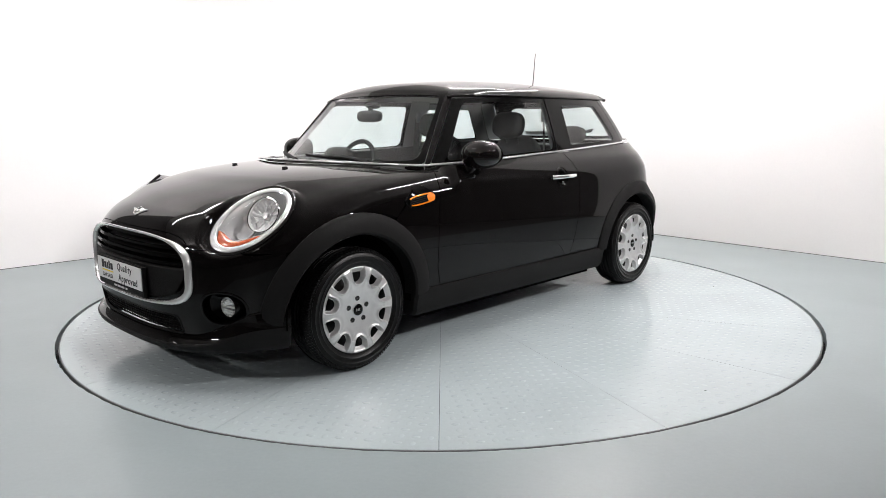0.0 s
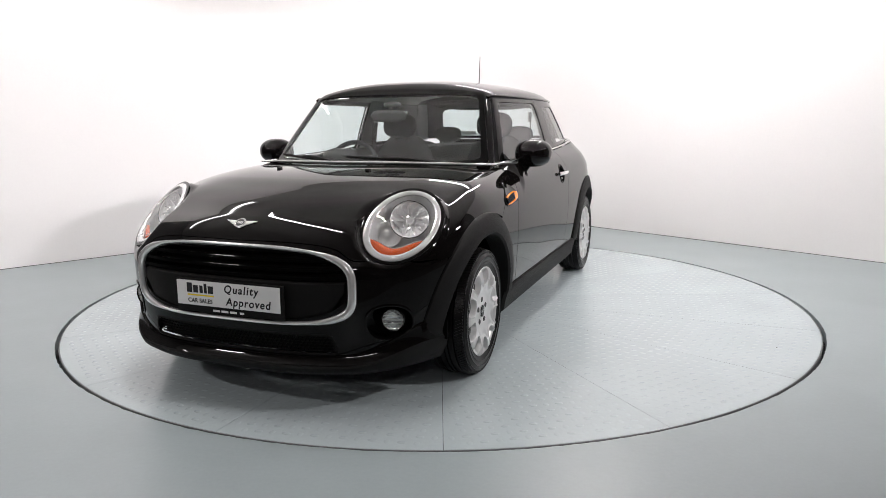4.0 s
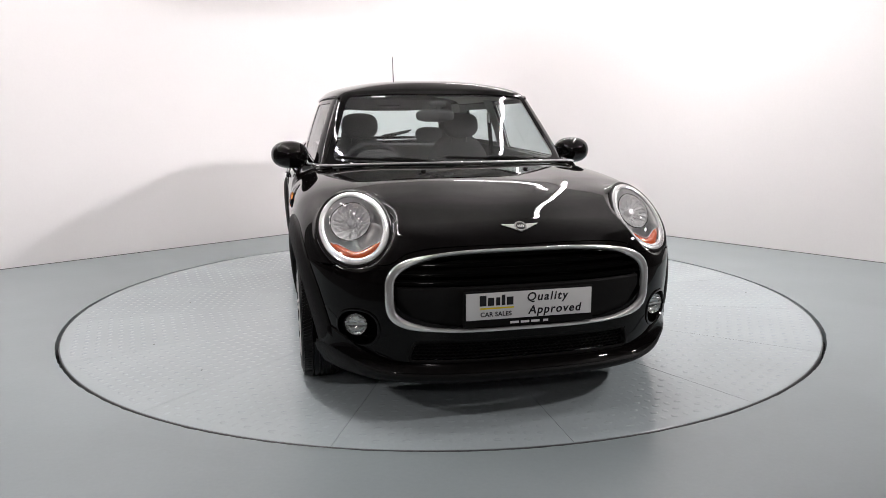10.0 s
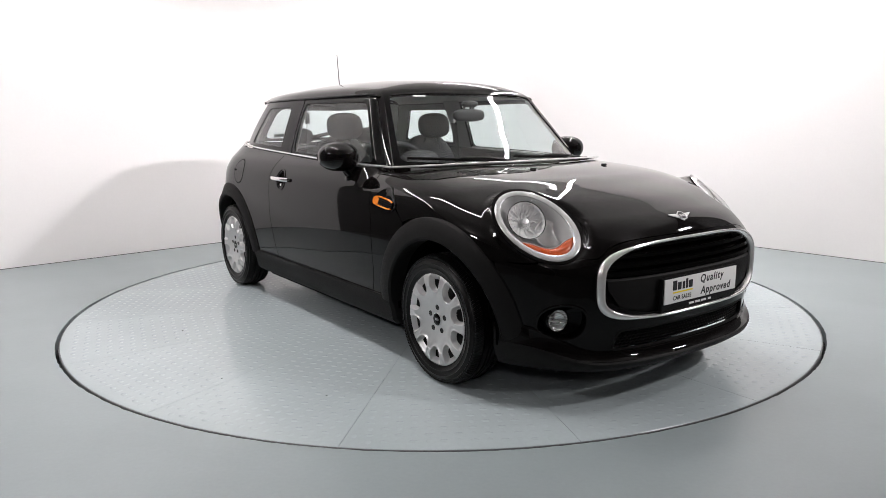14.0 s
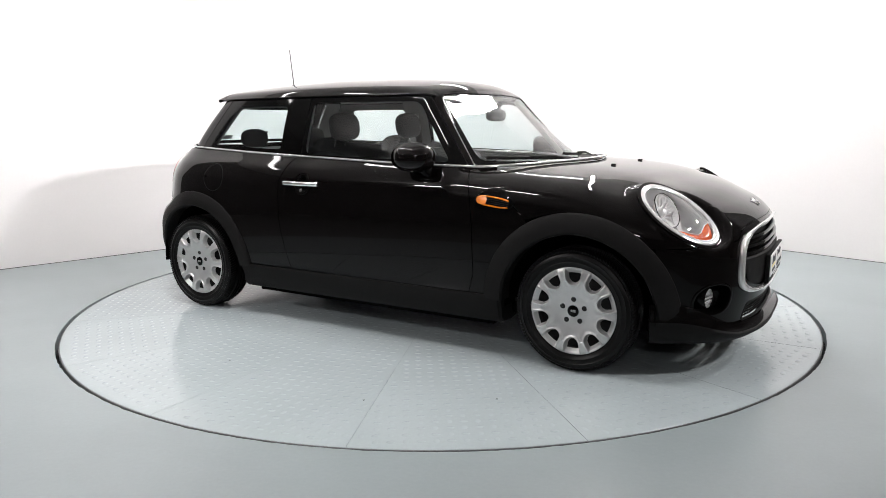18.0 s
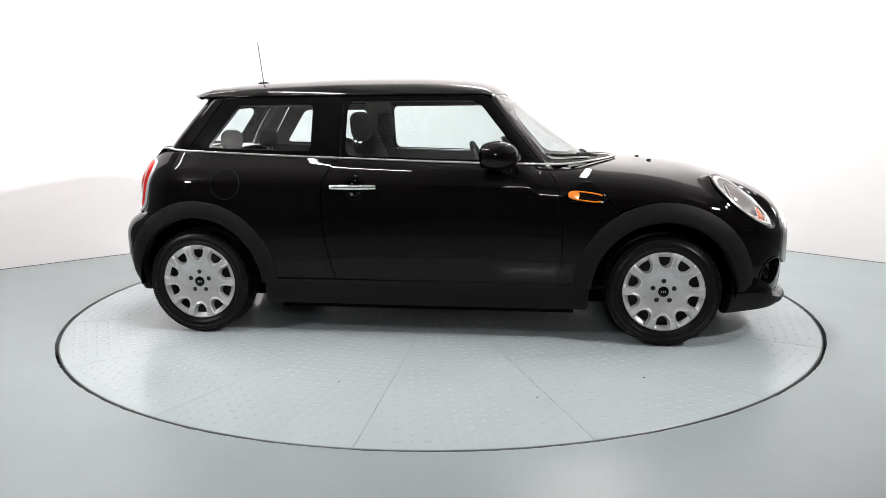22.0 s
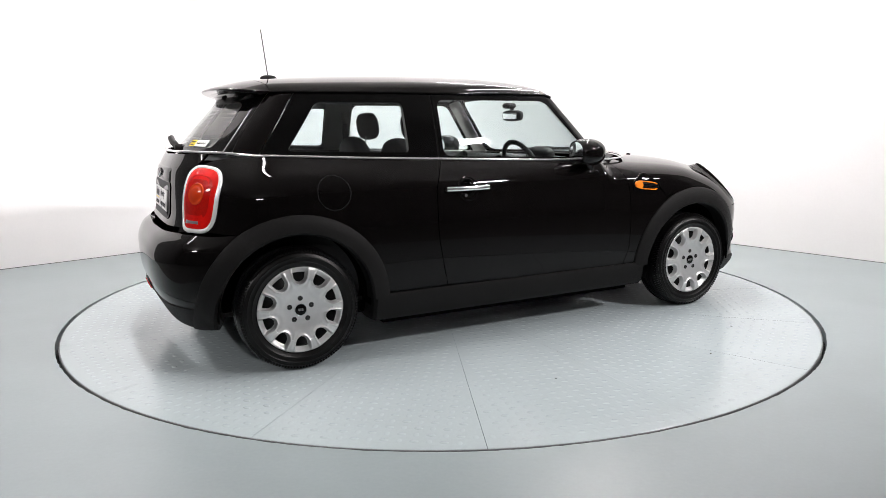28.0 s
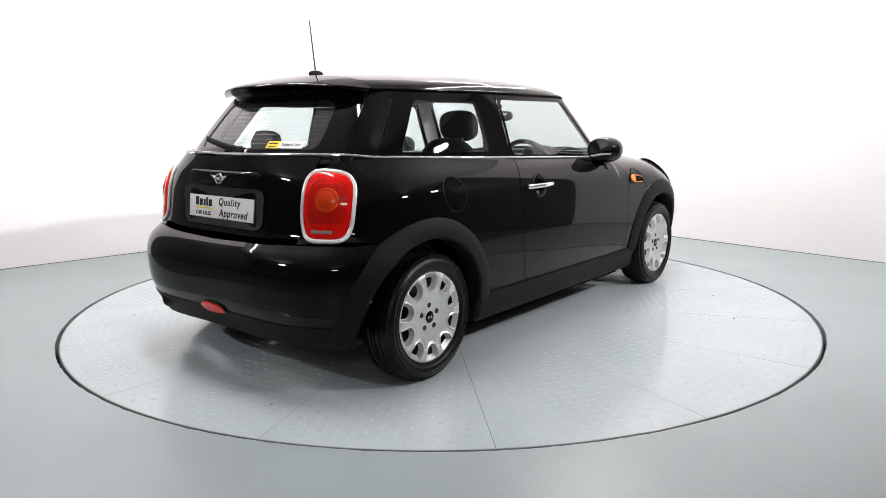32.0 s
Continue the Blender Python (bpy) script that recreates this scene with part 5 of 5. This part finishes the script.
# door handles
hx = np.linspace(-0.480, -0.236, 18)
hy = side_grid(np.stack([hx, np.full(18, 0.818)], -1))
hpth = hy + np.stack([0 * hx, 0.004 + 0.022 * np.sin(np.linspace(0.12, math.pi - 0.12, 18)) ** 0.6, 0 * hx], -1)
hand = sweep(hpth, 0.024, 0.016, normal=(0, 1, 0), n=12, power=0.9)
rl = super_loop(0.060, 0.060, 2.0, 48) + HANDLE_C
rp = side_grid(rl)
rc = rp.mean(0)
dish = np.stack([rc + (rp - rc) * k + np.array([0, o, 0]) for k, o in ((1.0, 0.001), (0.97, 0.0022), (0.93, 0.0012), (0.86, -0.010), (0.72, -0.019), (0.45, -0.024), (0.01, -0.025))], 1)
for k, d in enumerate(DOORS):
    part("door_handle", hand.mirrored() if k else hand, CHROME, d, "chrome door handle")
    s = Soup().grid(dish, wrap_u=True)
    rec_ob = part("handle_recess", s.mirrored() if k else s, GLOSSB, d, "glossy black bowl behind the handle")
    edge_s = sweep(rp + np.array([0, 0.001, 0]), 0.005, 0.006, closed=True, normal=(0, 1, 0), n=8)
    part("recess_edge", edge_s.mirrored() if k else edge_s, PAINT, rec_ob)
    lock = lathe([(0.0005, 0.0), (0.008, 0.0), (0.0095, 0.002), (0.0095, 0.006)], 20)
    sgn = -1 if k else 1
    lk = part("key_lock", lock, CHROME, d, "small chrome key lock")
    lk.matrix_local = Matrix.Translation((-0.366, sgn * (float(rc[1]) + 0.004), 0.780)) @ pose(0, 0, 0, 0, 0, 0 if k else 180)

# side vents with amber frame
def tilt_loop(a, b, c, ang, e=3.0):
    p = super_loop(a, b, e, 60)
    ca, sa = math.cos(ang), math.sin(ang)
    return p @ np.array([[ca, sa], [-sa, ca]]) + np.array(c)


vc, va = (0.845, 0.776), -0.12
vent_p = side_grid(tilt_loop(0.086, 0.021, vc, va))
cen_v = vent_p.mean(0)
u_ids = [i % 60 for i in range(5, 56)]
amber = sweep(vent_p[u_ids] + np.array([0, 0.005, 0]), 0.008, 0.012, normal=(0, 1, 0), n=10)
nose_end = sweep(vent_p[[i % 60 for i in range(54, 67)]] + np.array([0, 0.004, 0]), 0.007, 0.010, normal=(0, 1, 0), n=8)
core = Soup().grid(cen_v + (vent_p[:, None] - cen_v) * np.linspace(0.01, 1, 5)[None, :, None] + np.array([0, 0.004, 0]), wrap_u=True)
pad = loop([(0.738, 0.748), (0.925, 0.738), (0.962, 0.772), (0.868, 0.852), (0.820, 0.846), (0.744, 0.800)], 0.016, 8)
pad_c = pad.mean(0)
pad_rows = [side_grid(pad_c + (pad - pad_c) * k) + np.array([0, o, 0]) for k, o in ((0.02, 0.003), (0.4, 0.003), (0.7, 0.003), (0.88, 0.0045), (0.955, 0.0055), (0.99, 0.003), (1.0, -0.002))]
plinth = Soup().grid(np.stack(pad_rows, 1), wrap_u=True)
lp = side_grid(tilt_loop(0.026, 0.019, (0.786, 0.7832), va))
lc_ = lp.mean(0)
turn_lens = Soup().grid(lc_ + (lp[:, None] - lc_) * np.linspace(0.01, 1, 4)[None, :, None] + np.array([0, 0.012, 0]), wrap_u=True)
fins = Soup()
for dz in (-0.009, 0.0, 0.009):
    f_ = side_grid(np.stack([np.linspace(0.815, 0.925, 10), 0.776 - 0.12 * (np.linspace(0.815, 0.925, 10) - 0.845) + dz], -1)) + np.array([0, 0.008, 0])
    so = sweep(f_, 0.004, 0.008, normal=(0, 1, 0), n=6)
    fins.add(np.concatenate(so.v), so.f)
for k in (0, 1):
    mm = (lambda s: s.mirrored()) if k else (lambda s: s)
    v_ob = part("side_vent", mm(plinth), GLOSSB, car, "black side vent with amber frame")
    part("vent_core", mm(core), INNER, v_ob)
    part("vent_frame", mm(amber), ORANGE, v_ob, "amber frame")
    part("vent_nose", mm(nose_end), GLOSSB, v_ob)
    part("side_indicator", mm(turn_lens), ORANGE, v_ob, "amber side indicator")
    part("vent_fin", mm(fins), CLAD, v_ob)

# fuel flap, on the right flank only
fl_c = np.array([-1.066, 0.829])
fring = side_grid(super_loop(0.080, 0.080, 2, 60) + fl_c)
fgap = sweep(fring, 0.006, 0.003, low_form, closed=True, n=6).mirrored()
fuel = part("fuel_flap", fgap, INNER, car, "round fuel filler flap")
pn = side_grid(np.stack([fl_c + (q - fl_c) * 0.96 for q in (super_loop(0.080, 0.080, 2, 60) + fl_c)]))
pc = pn.mean(0)
flap = (pc + (pn[:, None] - pc) * np.linspace(0.01, 1, 8)[None, :, None])
flap[..., 1] = side_grid(flap[..., [0, 2]])[..., 1] + 0.0018
part("flap_lid", Soup().grid(flap, wrap_u=True).mirrored(), PAINT, fuel)
part("flap_lug", Soup().box((-1.136, -0.842, 0.838), (0.012, 0.010, 0.012)), PAINT, fuel, bevel=0.003)

# ---------------------------------------------------------------- car: tail
def tail_lamp(twin):
    c2 = np.array([0.612, 0.822])
    th_ = super_loop(1, 1, 3.6, 72)

    def on(sa, sb, off):
        p = th_ * np.array([sa, sb])
        cen0 = x_low(c2[None], False)[0]
        g0 = normals(low_form, cen0[None])[0]
        g0 /= np.linalg.norm(g0)
        up = np.array([0, 0, 1.0]) - g0 * g0[2]
        up /= np.linalg.norm(up)
        r = np.cross(up, g0)
        P = cen0 + (p[:, :1] - 0.010 - 0.055 * p[:, 1:]) * r + p[:, 1:] * up
        return snap(low_form, P, off, 10)
    flipn = lambda s: s.mirrored() if twin else s
    o = on(0.112, 0.152, 0.010)
    ctr = on(0.004, 0.004, 0.030).mean(0)

    def skin(sa, sb, offs):
        return Soup().grid(np.stack([on(sa * k, sb * k, off) for k, off in offs], 1), wrap_u=True)
    body = part("tail_lamp", flipn(skin(0.108, 0.152, ((1.0, 0.002), (0.97, 0.010), (0.9, 0.014), (0.6, 0.019), (0.3, 0.021), (0.02, 0.021)))), RED, car, "red tail lamp with white-chrome surround")
    part("tail_lamp_ring", flipn(sweep(on(0.112, 0.157, 0.003), 0.020, 0.018, low_form, closed=True, n=12, power=0.85)), SATIN, body, "bright satin chrome surround")
    part("lamp_field", flipn(skin(0.082, 0.100, ((1.0, 0.0178), (0.6, 0.0215), (0.02, 0.0230)))), DARKRED, body)
    tc = np.linspace(0, 2 * np.pi, 48, endpoint=False)
    mid0 = on(0.001, 0.001, 0.0).mean(0)
    gm = normals(low_form, mid0[None])[0]
    gm /= np.linalg.norm(gm)
    um = np.array([0, 0, 1.0]) - gm * gm[2]
    um /= np.linalg.norm(um)
    rm = np.cross(um, gm)

    def circle(radius, off):
        return snap(low_form, mid0 + 0.012 * um + radius * (np.cos(tc)[:, None] * rm + np.sin(tc)[:, None] * um), off, 10)
    rings = ((0.050, 0.0205), (0.046, 0.0240), (0.040, 0.0235), (0.032, 0.0228), (0.029, 0.0245), (0.018, 0.0235), (0.014, 0.0248), (0.001, 0.0240))
    part("lamp_centre", flipn(Soup().grid(np.stack([circle(*q) for q in rings], 1), wrap_u=True)), AMBERRED, body, "amber-red round lamp field")
    base = x_low(np.array([[0.650, 0.705], [0.570, 0.705]]), False)
    rv = snap(low_form, along(base, 10), 0.015)
    part("reversing_lamp", flipn(sweep(rv, 0.018, 0.008, low_form, n=8)), REVERSE, body, "clear reversing lamp")


tail_lamp(False)
tail_lamp(True)

# plate recess and handle bar on the tailgate
rec = loop([(-0.300, 0.690), (0.300, 0.690), (0.315, 0.868), (-0.315, 0.868)], 0.05, 12)
rp2 = x_low(rec, False)
rc2 = rp2.mean(0)
part("plate_recess", Soup().grid(rc2 + (rp2[:, None] - rc2) * np.linspace(0.01, 1, 6)[None, :, None] + np.array([-0.004, 0, 0]), wrap_u=True, flip=True), INK, TAILGATE, "black number plate recess")
part("recess_edge", sweep(rp2 + np.array([-0.001, 0, 0]), 0.007, 0.006, low_form, closed=True, n=8), GLOSSB, TAILGATE)
hb = loop([(-0.305, 0.866), (0.305, 0.866), (0.275, 0.940), (-0.275, 0.940)], 0.03, 12)
hp2 = x_low(hb, False)
hc2 = hp2.mean(0)
ts = np.linspace(0.01, 1, 7)[None, :, None]
part("tailgate_handle", Soup().grid(hc2 + (hp2[:, None] - hc2) * ts + np.array([-0.016, 0, 0]) * (1 - ts ** 6), wrap_u=True, flip=True), PAINT, TAILGATE, "glossy black tailgate handle bar")

# rear fog lamp and exhaust
fog_c = np.array([-0.030, 0.326])
fog_rows = [x_low(super_loop(0.088 * k, 0.026 * k, 2.8, 56) + fog_c, False) - np.array([o, 0, 0]) for k, o in ((1.0, 0.002), (0.96, 0.010), (0.85, 0.014), (0.5, 0.016), (0.02, 0.016))]
rear_fog = part("rear_fog_lamp", Soup().grid(np.stack(fog_rows, 1), wrap_u=True), RED, car, "red rounded rear fog lamp")
part("lamp_bezel", sweep(x_low(super_loop(0.092, 0.030, 2.8, 56) + fog_c, False) - np.array([0.003, 0, 0]), 0.008, 0.010, low_form, closed=True, n=8), CLAD, rear_fog)
ex = part("exhaust", lathe([(0.030, 0.10), (0.030, -0.015), (0.033, -0.018), (0.036, -0.014), (0.036, 0.10)], 32), STEEL, car, "round exhaust tip")
ex.matrix_local = pose(-1.790, 0.42, 0.292, 0, 0, -90)
part("exhaust_bore", disc(0.03, 0.05), INK, ex)

# rear wiper
rw = along([(-1.648, 0.205, 1.076), (-1.650, 0.10, 1.054), (-1.640, -0.005, 1.034)], 12)
rwip = part("rear_wiper", sweep(rw, np.linspace(0.022, 0.034, 12), 0.024, normal=(-1, 0, 0.6), n=10), CLAD, car, "black rear wiper")
part("wiper_pivot", lathe([(0.0005, -0.020), (0.018, -0.018), (0.022, -0.008), (0.022, 0.02)], 24), CLAD, rwip).matrix_local = Matrix.Translation(Vector(rw[-1] + np.array([0.004, -0.01, -0.008]))) @ pose(0, 0, 0, 0, 0, -90)
part("wiper_blade", sweep(rw[:9] + np.array([0.012, 0.02, 0.010]), 0.012, 0.018, normal=(-1, 0, 0.6), n=6), RUBBER, rwip)
# high brake lamp under the spoiler
part("high_brake_lamp", Soup().box((-1.404, 0, 1.284), (0.02, 0.20, 0.014)), GLOSSB, car, bevel=0.004)

# aerial
aer = part("aerial", Soup().grid(blob((-1.140, 0, 1.394), (0.046, 0.018, 0.018), 2.2), wrap_u=True), CLAD, car, "black whip aerial")
part("aerial_mast", sweep(along([(-1.142, 0, 1.400), (-1.170, 0, 1.652)], 8), np.linspace(0.009, 0.005, 8), 0.006, normal=(1, 0, 0), n=8, power=1), INK, aer)

# dealer sticker in the rear window and small label in the windscreen
def patch_on(y0, y1, z0, z1, front, off):
    g = np.stack(np.meshgrid(np.linspace(y0, y1, 8), np.linspace(z0, z1, 3), indexing="ij"), -1).reshape(-1, 2)
    P = x_grid(g, front).reshape(8, 3, 3)
    n_ = normals(top_form, P)
    return Soup().grid(P + off * n_ / np.linalg.norm(n_, axis=-1, keepdims=True), flip=(y1 > y0) != front)


stick = part("window_sticker", patch_on(-0.175, -0.370, 1.040, 1.070, False, 0.0015), WHITEP, car, "white and yellow dealer sticker")
part("sticker_field", patch_on(-0.175, -0.243, 1.040, 1.070, False, 0.0022), YELLOW, stick, "yellow sticker field")
sp = x_grid(np.array([[-0.307, 1.055]]), False)[0]
sn = normals(top_form, sp[None])[0]
bmesh_text("lettering", "Dublin & Cork", 0.0165, INK, stick, facing(sp + 0.003 * sn / np.linalg.norm(sn), sn), 0.0002)
sq = x_grid(np.array([[-0.209, 1.060], [-0.209, 1.047]]), False)
for k, (w, q) in enumerate(((0.048, sq[0]), (0.040, sq[1]))):
    b_ = part("brand_bar", Soup().box((0, 0, 0), (w, 0.008 if k == 0 else 0.005, 0.0006)), INK, stick, smooth=False)
    b_.matrix_local = facing(q + 0.0032 * sn / np.linalg.norm(sn), sn)
part("screen_label", patch_on(-0.375, -0.300, 1.290, 1.297, True, 0.0015), WHITEP, car, "narrow white label in the windscreen")
# heating lines
for z in np.linspace(1.06, 1.22, 9):
    y = np.linspace(-0.46, 0.46, 24) * (1 - 0.35 * (z - 1.04))
    part("heating_line", sweep(x_grid(np.stack([y, np.full(24, z)], -1), False) + np.array([0.006, 0, 0]), 0.0012, 0.0008, top_form, n=4), LAMPGREY, car)

# ---------------------------------------------------------------- car: interior
CLOTH = mat("black_seat_cloth", (0.018, 0.018, 0.019), 0.85, grain=0.08, grain_scale=120, bump=0.1, bump_scale=150)
DASH = mat("dark_dashboard_plastic", (0.02, 0.02, 0.021), 0.6, bump=0.1, bump_scale=200)
LINING = mat("pale_grey_lining", (0.58, 0.58, 0.55), 0.85, grain=0.06, grain_scale=200)
TRIMG = mat("grey_pillar_trim", (0.30, 0.31, 0.295), 0.7, grain=0.05)
BELT = mat("black_belt_webbing", (0.02, 0.02, 0.02), 0.7)


def tilted(P, c, deg):
    """Leans points about the y axis through c."""
    a = radians(deg)
    d = P - np.array(c)
    return np.stack([d[..., 0] * math.cos(a) + d[..., 2] * math.sin(a), d[..., 1], -d[..., 0] * math.sin(a) + d[..., 2] * math.cos(a)], -1) + np.array(c)


def front_seat(y):
    cushion = part("front_seat", Soup().grid(blob((-0.20, y, 0.52), (0.26, 0.25, 0.085), 3.2), wrap_u=True), CLOTH, car, "black cloth front seat")
    base = (-0.40, y, 0.55)
    b = blob((-0.43, y, 0.79), (0.075, 0.245, 0.29), 3.0)
    b[..., 1] = y + (b[..., 1] - y) * (1 - 0.22 * np.clip((b[..., 2] - 0.8) / 0.28, 0, 1))
    part("backrest", Soup().grid(tilted(b, base, -12), wrap_u=True), CLOTH, cushion)
    h = blob((-0.425, y, 1.128), (0.050, 0.124, 0.086), 2.8)
    part("headrest", Soup().grid(tilted(h, (-0.425, y, 1.128), -8), wrap_u=True), CLOTH, cushion)
    for dy in (-0.052, 0.052):
        part("headrest_post", sweep(along([(-0.48, y + dy, 0.98), (-0.44, y + dy, 1.11)], 5), 0.011, 0.011, normal=(1, 0, 0), n=10, power=1), CHROME, cushion)
    return cushion


front_seat(-0.355)
front_seat(0.355)
bench = part("rear_bench", Soup().grid(blob((-0.92, 0, 0.52), (0.24, 0.56, 0.08), 3.5), wrap_u=True), CLOTH, car, "black cloth rear bench")
bb_ = blob((-1.15, 0, 0.76), (0.07, 0.56, 0.235), 3.6)
part("bench_back", Soup().grid(tilted(bb_, (-1.12, 0, 0.55), -17), wrap_u=True), CLOTH, bench)
for y in (-0.30, 0.30):
    part("rear_headrest", Soup().grid(blob((-1.245, y, 1.052), (0.045, 0.112, 0.062), 2.6), wrap_u=True), CLOTH, bench)
    for dy in (-0.045, 0.045):
        part("headrest_post", sweep(along([(-1.235, y + dy, 0.96), (-1.24, y + dy, 1.03)], 4), 0.010, 0.010, normal=(1, 0, 0), n=8, power=1), CHROME, bench)
shelf = Soup().grid(np.stack([np.stack([np.full(20, x), np.linspace(-w, w, 20), np.full(20, z)], -1) for x, w, z in ((-1.27, 0.60, 0.955), (-1.40, 0.57, 0.965), (-1.52, 0.44, 0.975), (-1.60, 0.26, 0.975), (-1.61, 0.24, 0.94))], 0), flip=True)
part("parcel_shelf", shelf, DASH, car, "dark rear parcel shelf")

# dashboard
dy_ = np.linspace(-1, 1, 40)
prof = [(0.90, 0.900), (0.72, 0.925), (0.56, 0.930), (0.46, 0.915), (0.41, 0.87), (0.42, 0.78), (0.50, 0.60)]
P = np.stack([np.stack([x - 0.22 * (dy_ ** 2) * (1 if x > 0.7 else 0.15), dy_ * (0.60 if x > 0.8 else 0.68), np.full(40, z)], -1) for x, z in prof], 0)
DASHB = part("dashboard", Soup().grid(P, flip=True), DASH, car, "dark grained dashboard")
part("instrument_hood", Soup().grid(blob((0.43, -0.355, 0.945), (0.06, 0.12, 0.055), 2.4), wrap_u=True), DASH, DASHB)
for y in (-0.60, 0.60):
    part("air_vent", Soup().grid(blob((0.42, y, 0.90), (0.03, 0.045, 0.045), 2.1), wrap_u=True), GLOSSB, DASHB)
part("centre_dial", lathe([(0.0005, 0.0), (0.085, 0.0), (0.105, -0.012), (0.115, 0.0), (0.115, 0.05)], 40), GLOSSB, DASHB, "round centre instrument").matrix_local = pose(0.405, 0, 0.82, 0, 0, 90)

# steering wheel
a = np.linspace(0, 2 * np.pi, 48, endpoint=False)
tilt = np.array([[math.cos(radians(-24)), 0, math.sin(radians(-24))], [0, 1, 0], [-math.sin(radians(-24)), 0, math.cos(radians(-24))]])
SW = np.array([0.300, -0.360, 0.866])
rimp = (np.stack([np.zeros(48), 0.178 * np.cos(a), 0.178 * np.sin(a)], -1) @ tilt.T) + SW
axis_n = tilt @ np.array([1.0, 0, 0])
steer = part("steering_wheel", sweep(rimp, 0.030, 0.028, closed=True, normal=axis_n, n=12, power=0.95), DASH, car, "black steering wheel")
part("wheel_hub", Soup().grid((blob(None, (0.03, 0.075, 0.055), 2.6) @ tilt.T) + SW + axis_n * 0.02, wrap_u=True), DASH, steer)
for ang_ in (0, 180, 270):
    q = np.array([[0.02, 0.05 * math.cos(radians(ang_)), 0.05 * math.sin(radians(ang_))], [0.0, 0.17 * math.cos(radians(ang_)), 0.17 * math.sin(radians(ang_))]]) @ tilt.T + SW
    part("spoke", sweep(along(q, 4), 0.034, 0.012, normal=axis_n, n=8), SATIN if ang_ == 270 else DASH, steer)

# inside mirror
imir = part("inside_mirror", Soup().grid(blob((0.445, -0.018, 1.188), (0.024, 0.112, 0.036), 3.0), wrap_u=True), DASH, car, "black inside mirror")
part("mirror_stem", sweep(along([(0.455, -0.012, 1.205), (0.450, 0, 1.225), (0.455, 0, 1.245)], 6), 0.03, 0.02, normal=(1, 0, 0), n=8), DASH, imir)
part("mirror_glass", Soup().box((0.4210, -0.018, 1.188), (0.003, 0.165, 0.042)), MIRROR, imir, bevel=0.001)
part("sensor_housing", Soup().grid(blob((0.430, 0.0, 1.252), (0.040, 0.050, 0.020), 2.4), wrap_u=True), DASH, imir)

# headliner and inner trim
hg = both(rg[4:-3])
hgn = normals(top_form, hg)
hgn /= np.linalg.norm(hgn, axis=-1, keepdims=True)
part("headliner", Soup().grid(hg - 0.022 * hgn), LINING, car, "pale grey headliner")
pin = strip_between(x_grid(pa - np.array([0.012, 0])), top_side(np.stack([0.570 - 0.285 * za, gl(0.62, 0.004) + (1.283 - gl(0.62, 0.004)) * za], -1)), 26, 8)
pn_ = normals(top_form, pin)
pn_ /= np.linalg.norm(pn_, axis=-1, keepdims=True)
pair("pillar_trim", Soup().grid(pin - 0.02 * pn_), LINING, car, "pale grey inner pillar trim")
zb = np.linspace(0, 1, 14)
bpil = np.stack([np.stack([-0.436 - 0.06 * k + 0 * zb, np.full(14, 0), 0.955 + 0.35 * zb], -1) for k in np.linspace(0, 3.1, 6)], 1)
bp = side_grid(bpil[..., [0, 2]], form=top_form)
pair("centre_pillar_trim", Soup().grid(bp - np.array([0, 0.028, 0])), TRIMG, car, "grey centre pillar trim")
cpl = strip_between(c_in, c_out, 26, 6)
cn_ = normals(top_form, cpl)
cn_ /= np.linalg.norm(cn_, axis=-1, keepdims=True)
pair("rear_pillar_trim", Soup().grid(cpl - 0.02 * cn_), TRIMG, car, "grey rear pillar trim")
rail_x = np.linspace(-1.22, 0.36, 40)
rail = side_grid(np.stack([np.stack([rail_x, np.full(40, z)], -1) for z in (1.264, 1.28, 1.296, 1.315)], 1), form=top_form)
pair("cant_rail_trim", Soup().grid(rail - np.array([0, 0.014, 0])), DASH, car, "dark trim above the side windows")
# door and side trim below the windows
tx = np.linspace(-1.36, 0.64, 40)
tr = np.stack([np.stack([tx, belt_y(tx) - o, np.full(40, 0) + (belt_z(tx) if z is None else z)], -1) for o, z in ((0.012, None), (0.05, None), (0.075, 0.90), (0.065, 0.70), (0.06, 0.40), (0.10, 0.25))], 1)
pair("door_trim", Soup().grid(tr, flip=True), DASH, car, "dark door trim")
part("cabin_floor", Soup().box((-0.3, 0, 0.27), (2.6, 1.36, 0.02)).box((0.78, 0, 0.55), (0.02, 1.3, 0.62)), INNER, car)
# seat belts
for sgn in (1, -1):
    pth = along([(-0.50, sgn * 0.585, 1.17), (-0.485, sgn * 0.60, 0.95), (-0.45, sgn * 0.60, 0.6)], 12)
    part("seat_belt", sweep(pth, 0.046, 0.003, normal=(0.4, -sgn, 0), n=6), BELT, car, "black seat belt")
    part("belt_anchor", Soup().box((-0.50, sgn * 0.582, 1.18), (0.035, 0.02, 0.07)), TRIMG, car, bevel=0.006)
for y in (-0.16, 0.16):
    part("belt_buckle", Soup().box((-0.32, y * 0.95, 0.70), (0.03, 0.02, 0.14)), TRIMG, car, bevel=0.005)


def motions():
    times = [0.0, 2.0, 4.0, 6.0, 8.0, 10.0, 12.0, 14.0, 16.0, 18.0, 20.0, 22.0, 24.0, 26.0, 28.0, 30.0, 32.0]
    spot = pose(CAR_X, CAR_Y, 0)
    walk(table, [(t, pose(0, 0, 0, 0, 0, heading(t))) for t in times])
    walk(car, [(t, pose(0, 0, 0, 0, 0, heading(t)) @ spot) for t in times])


motions()
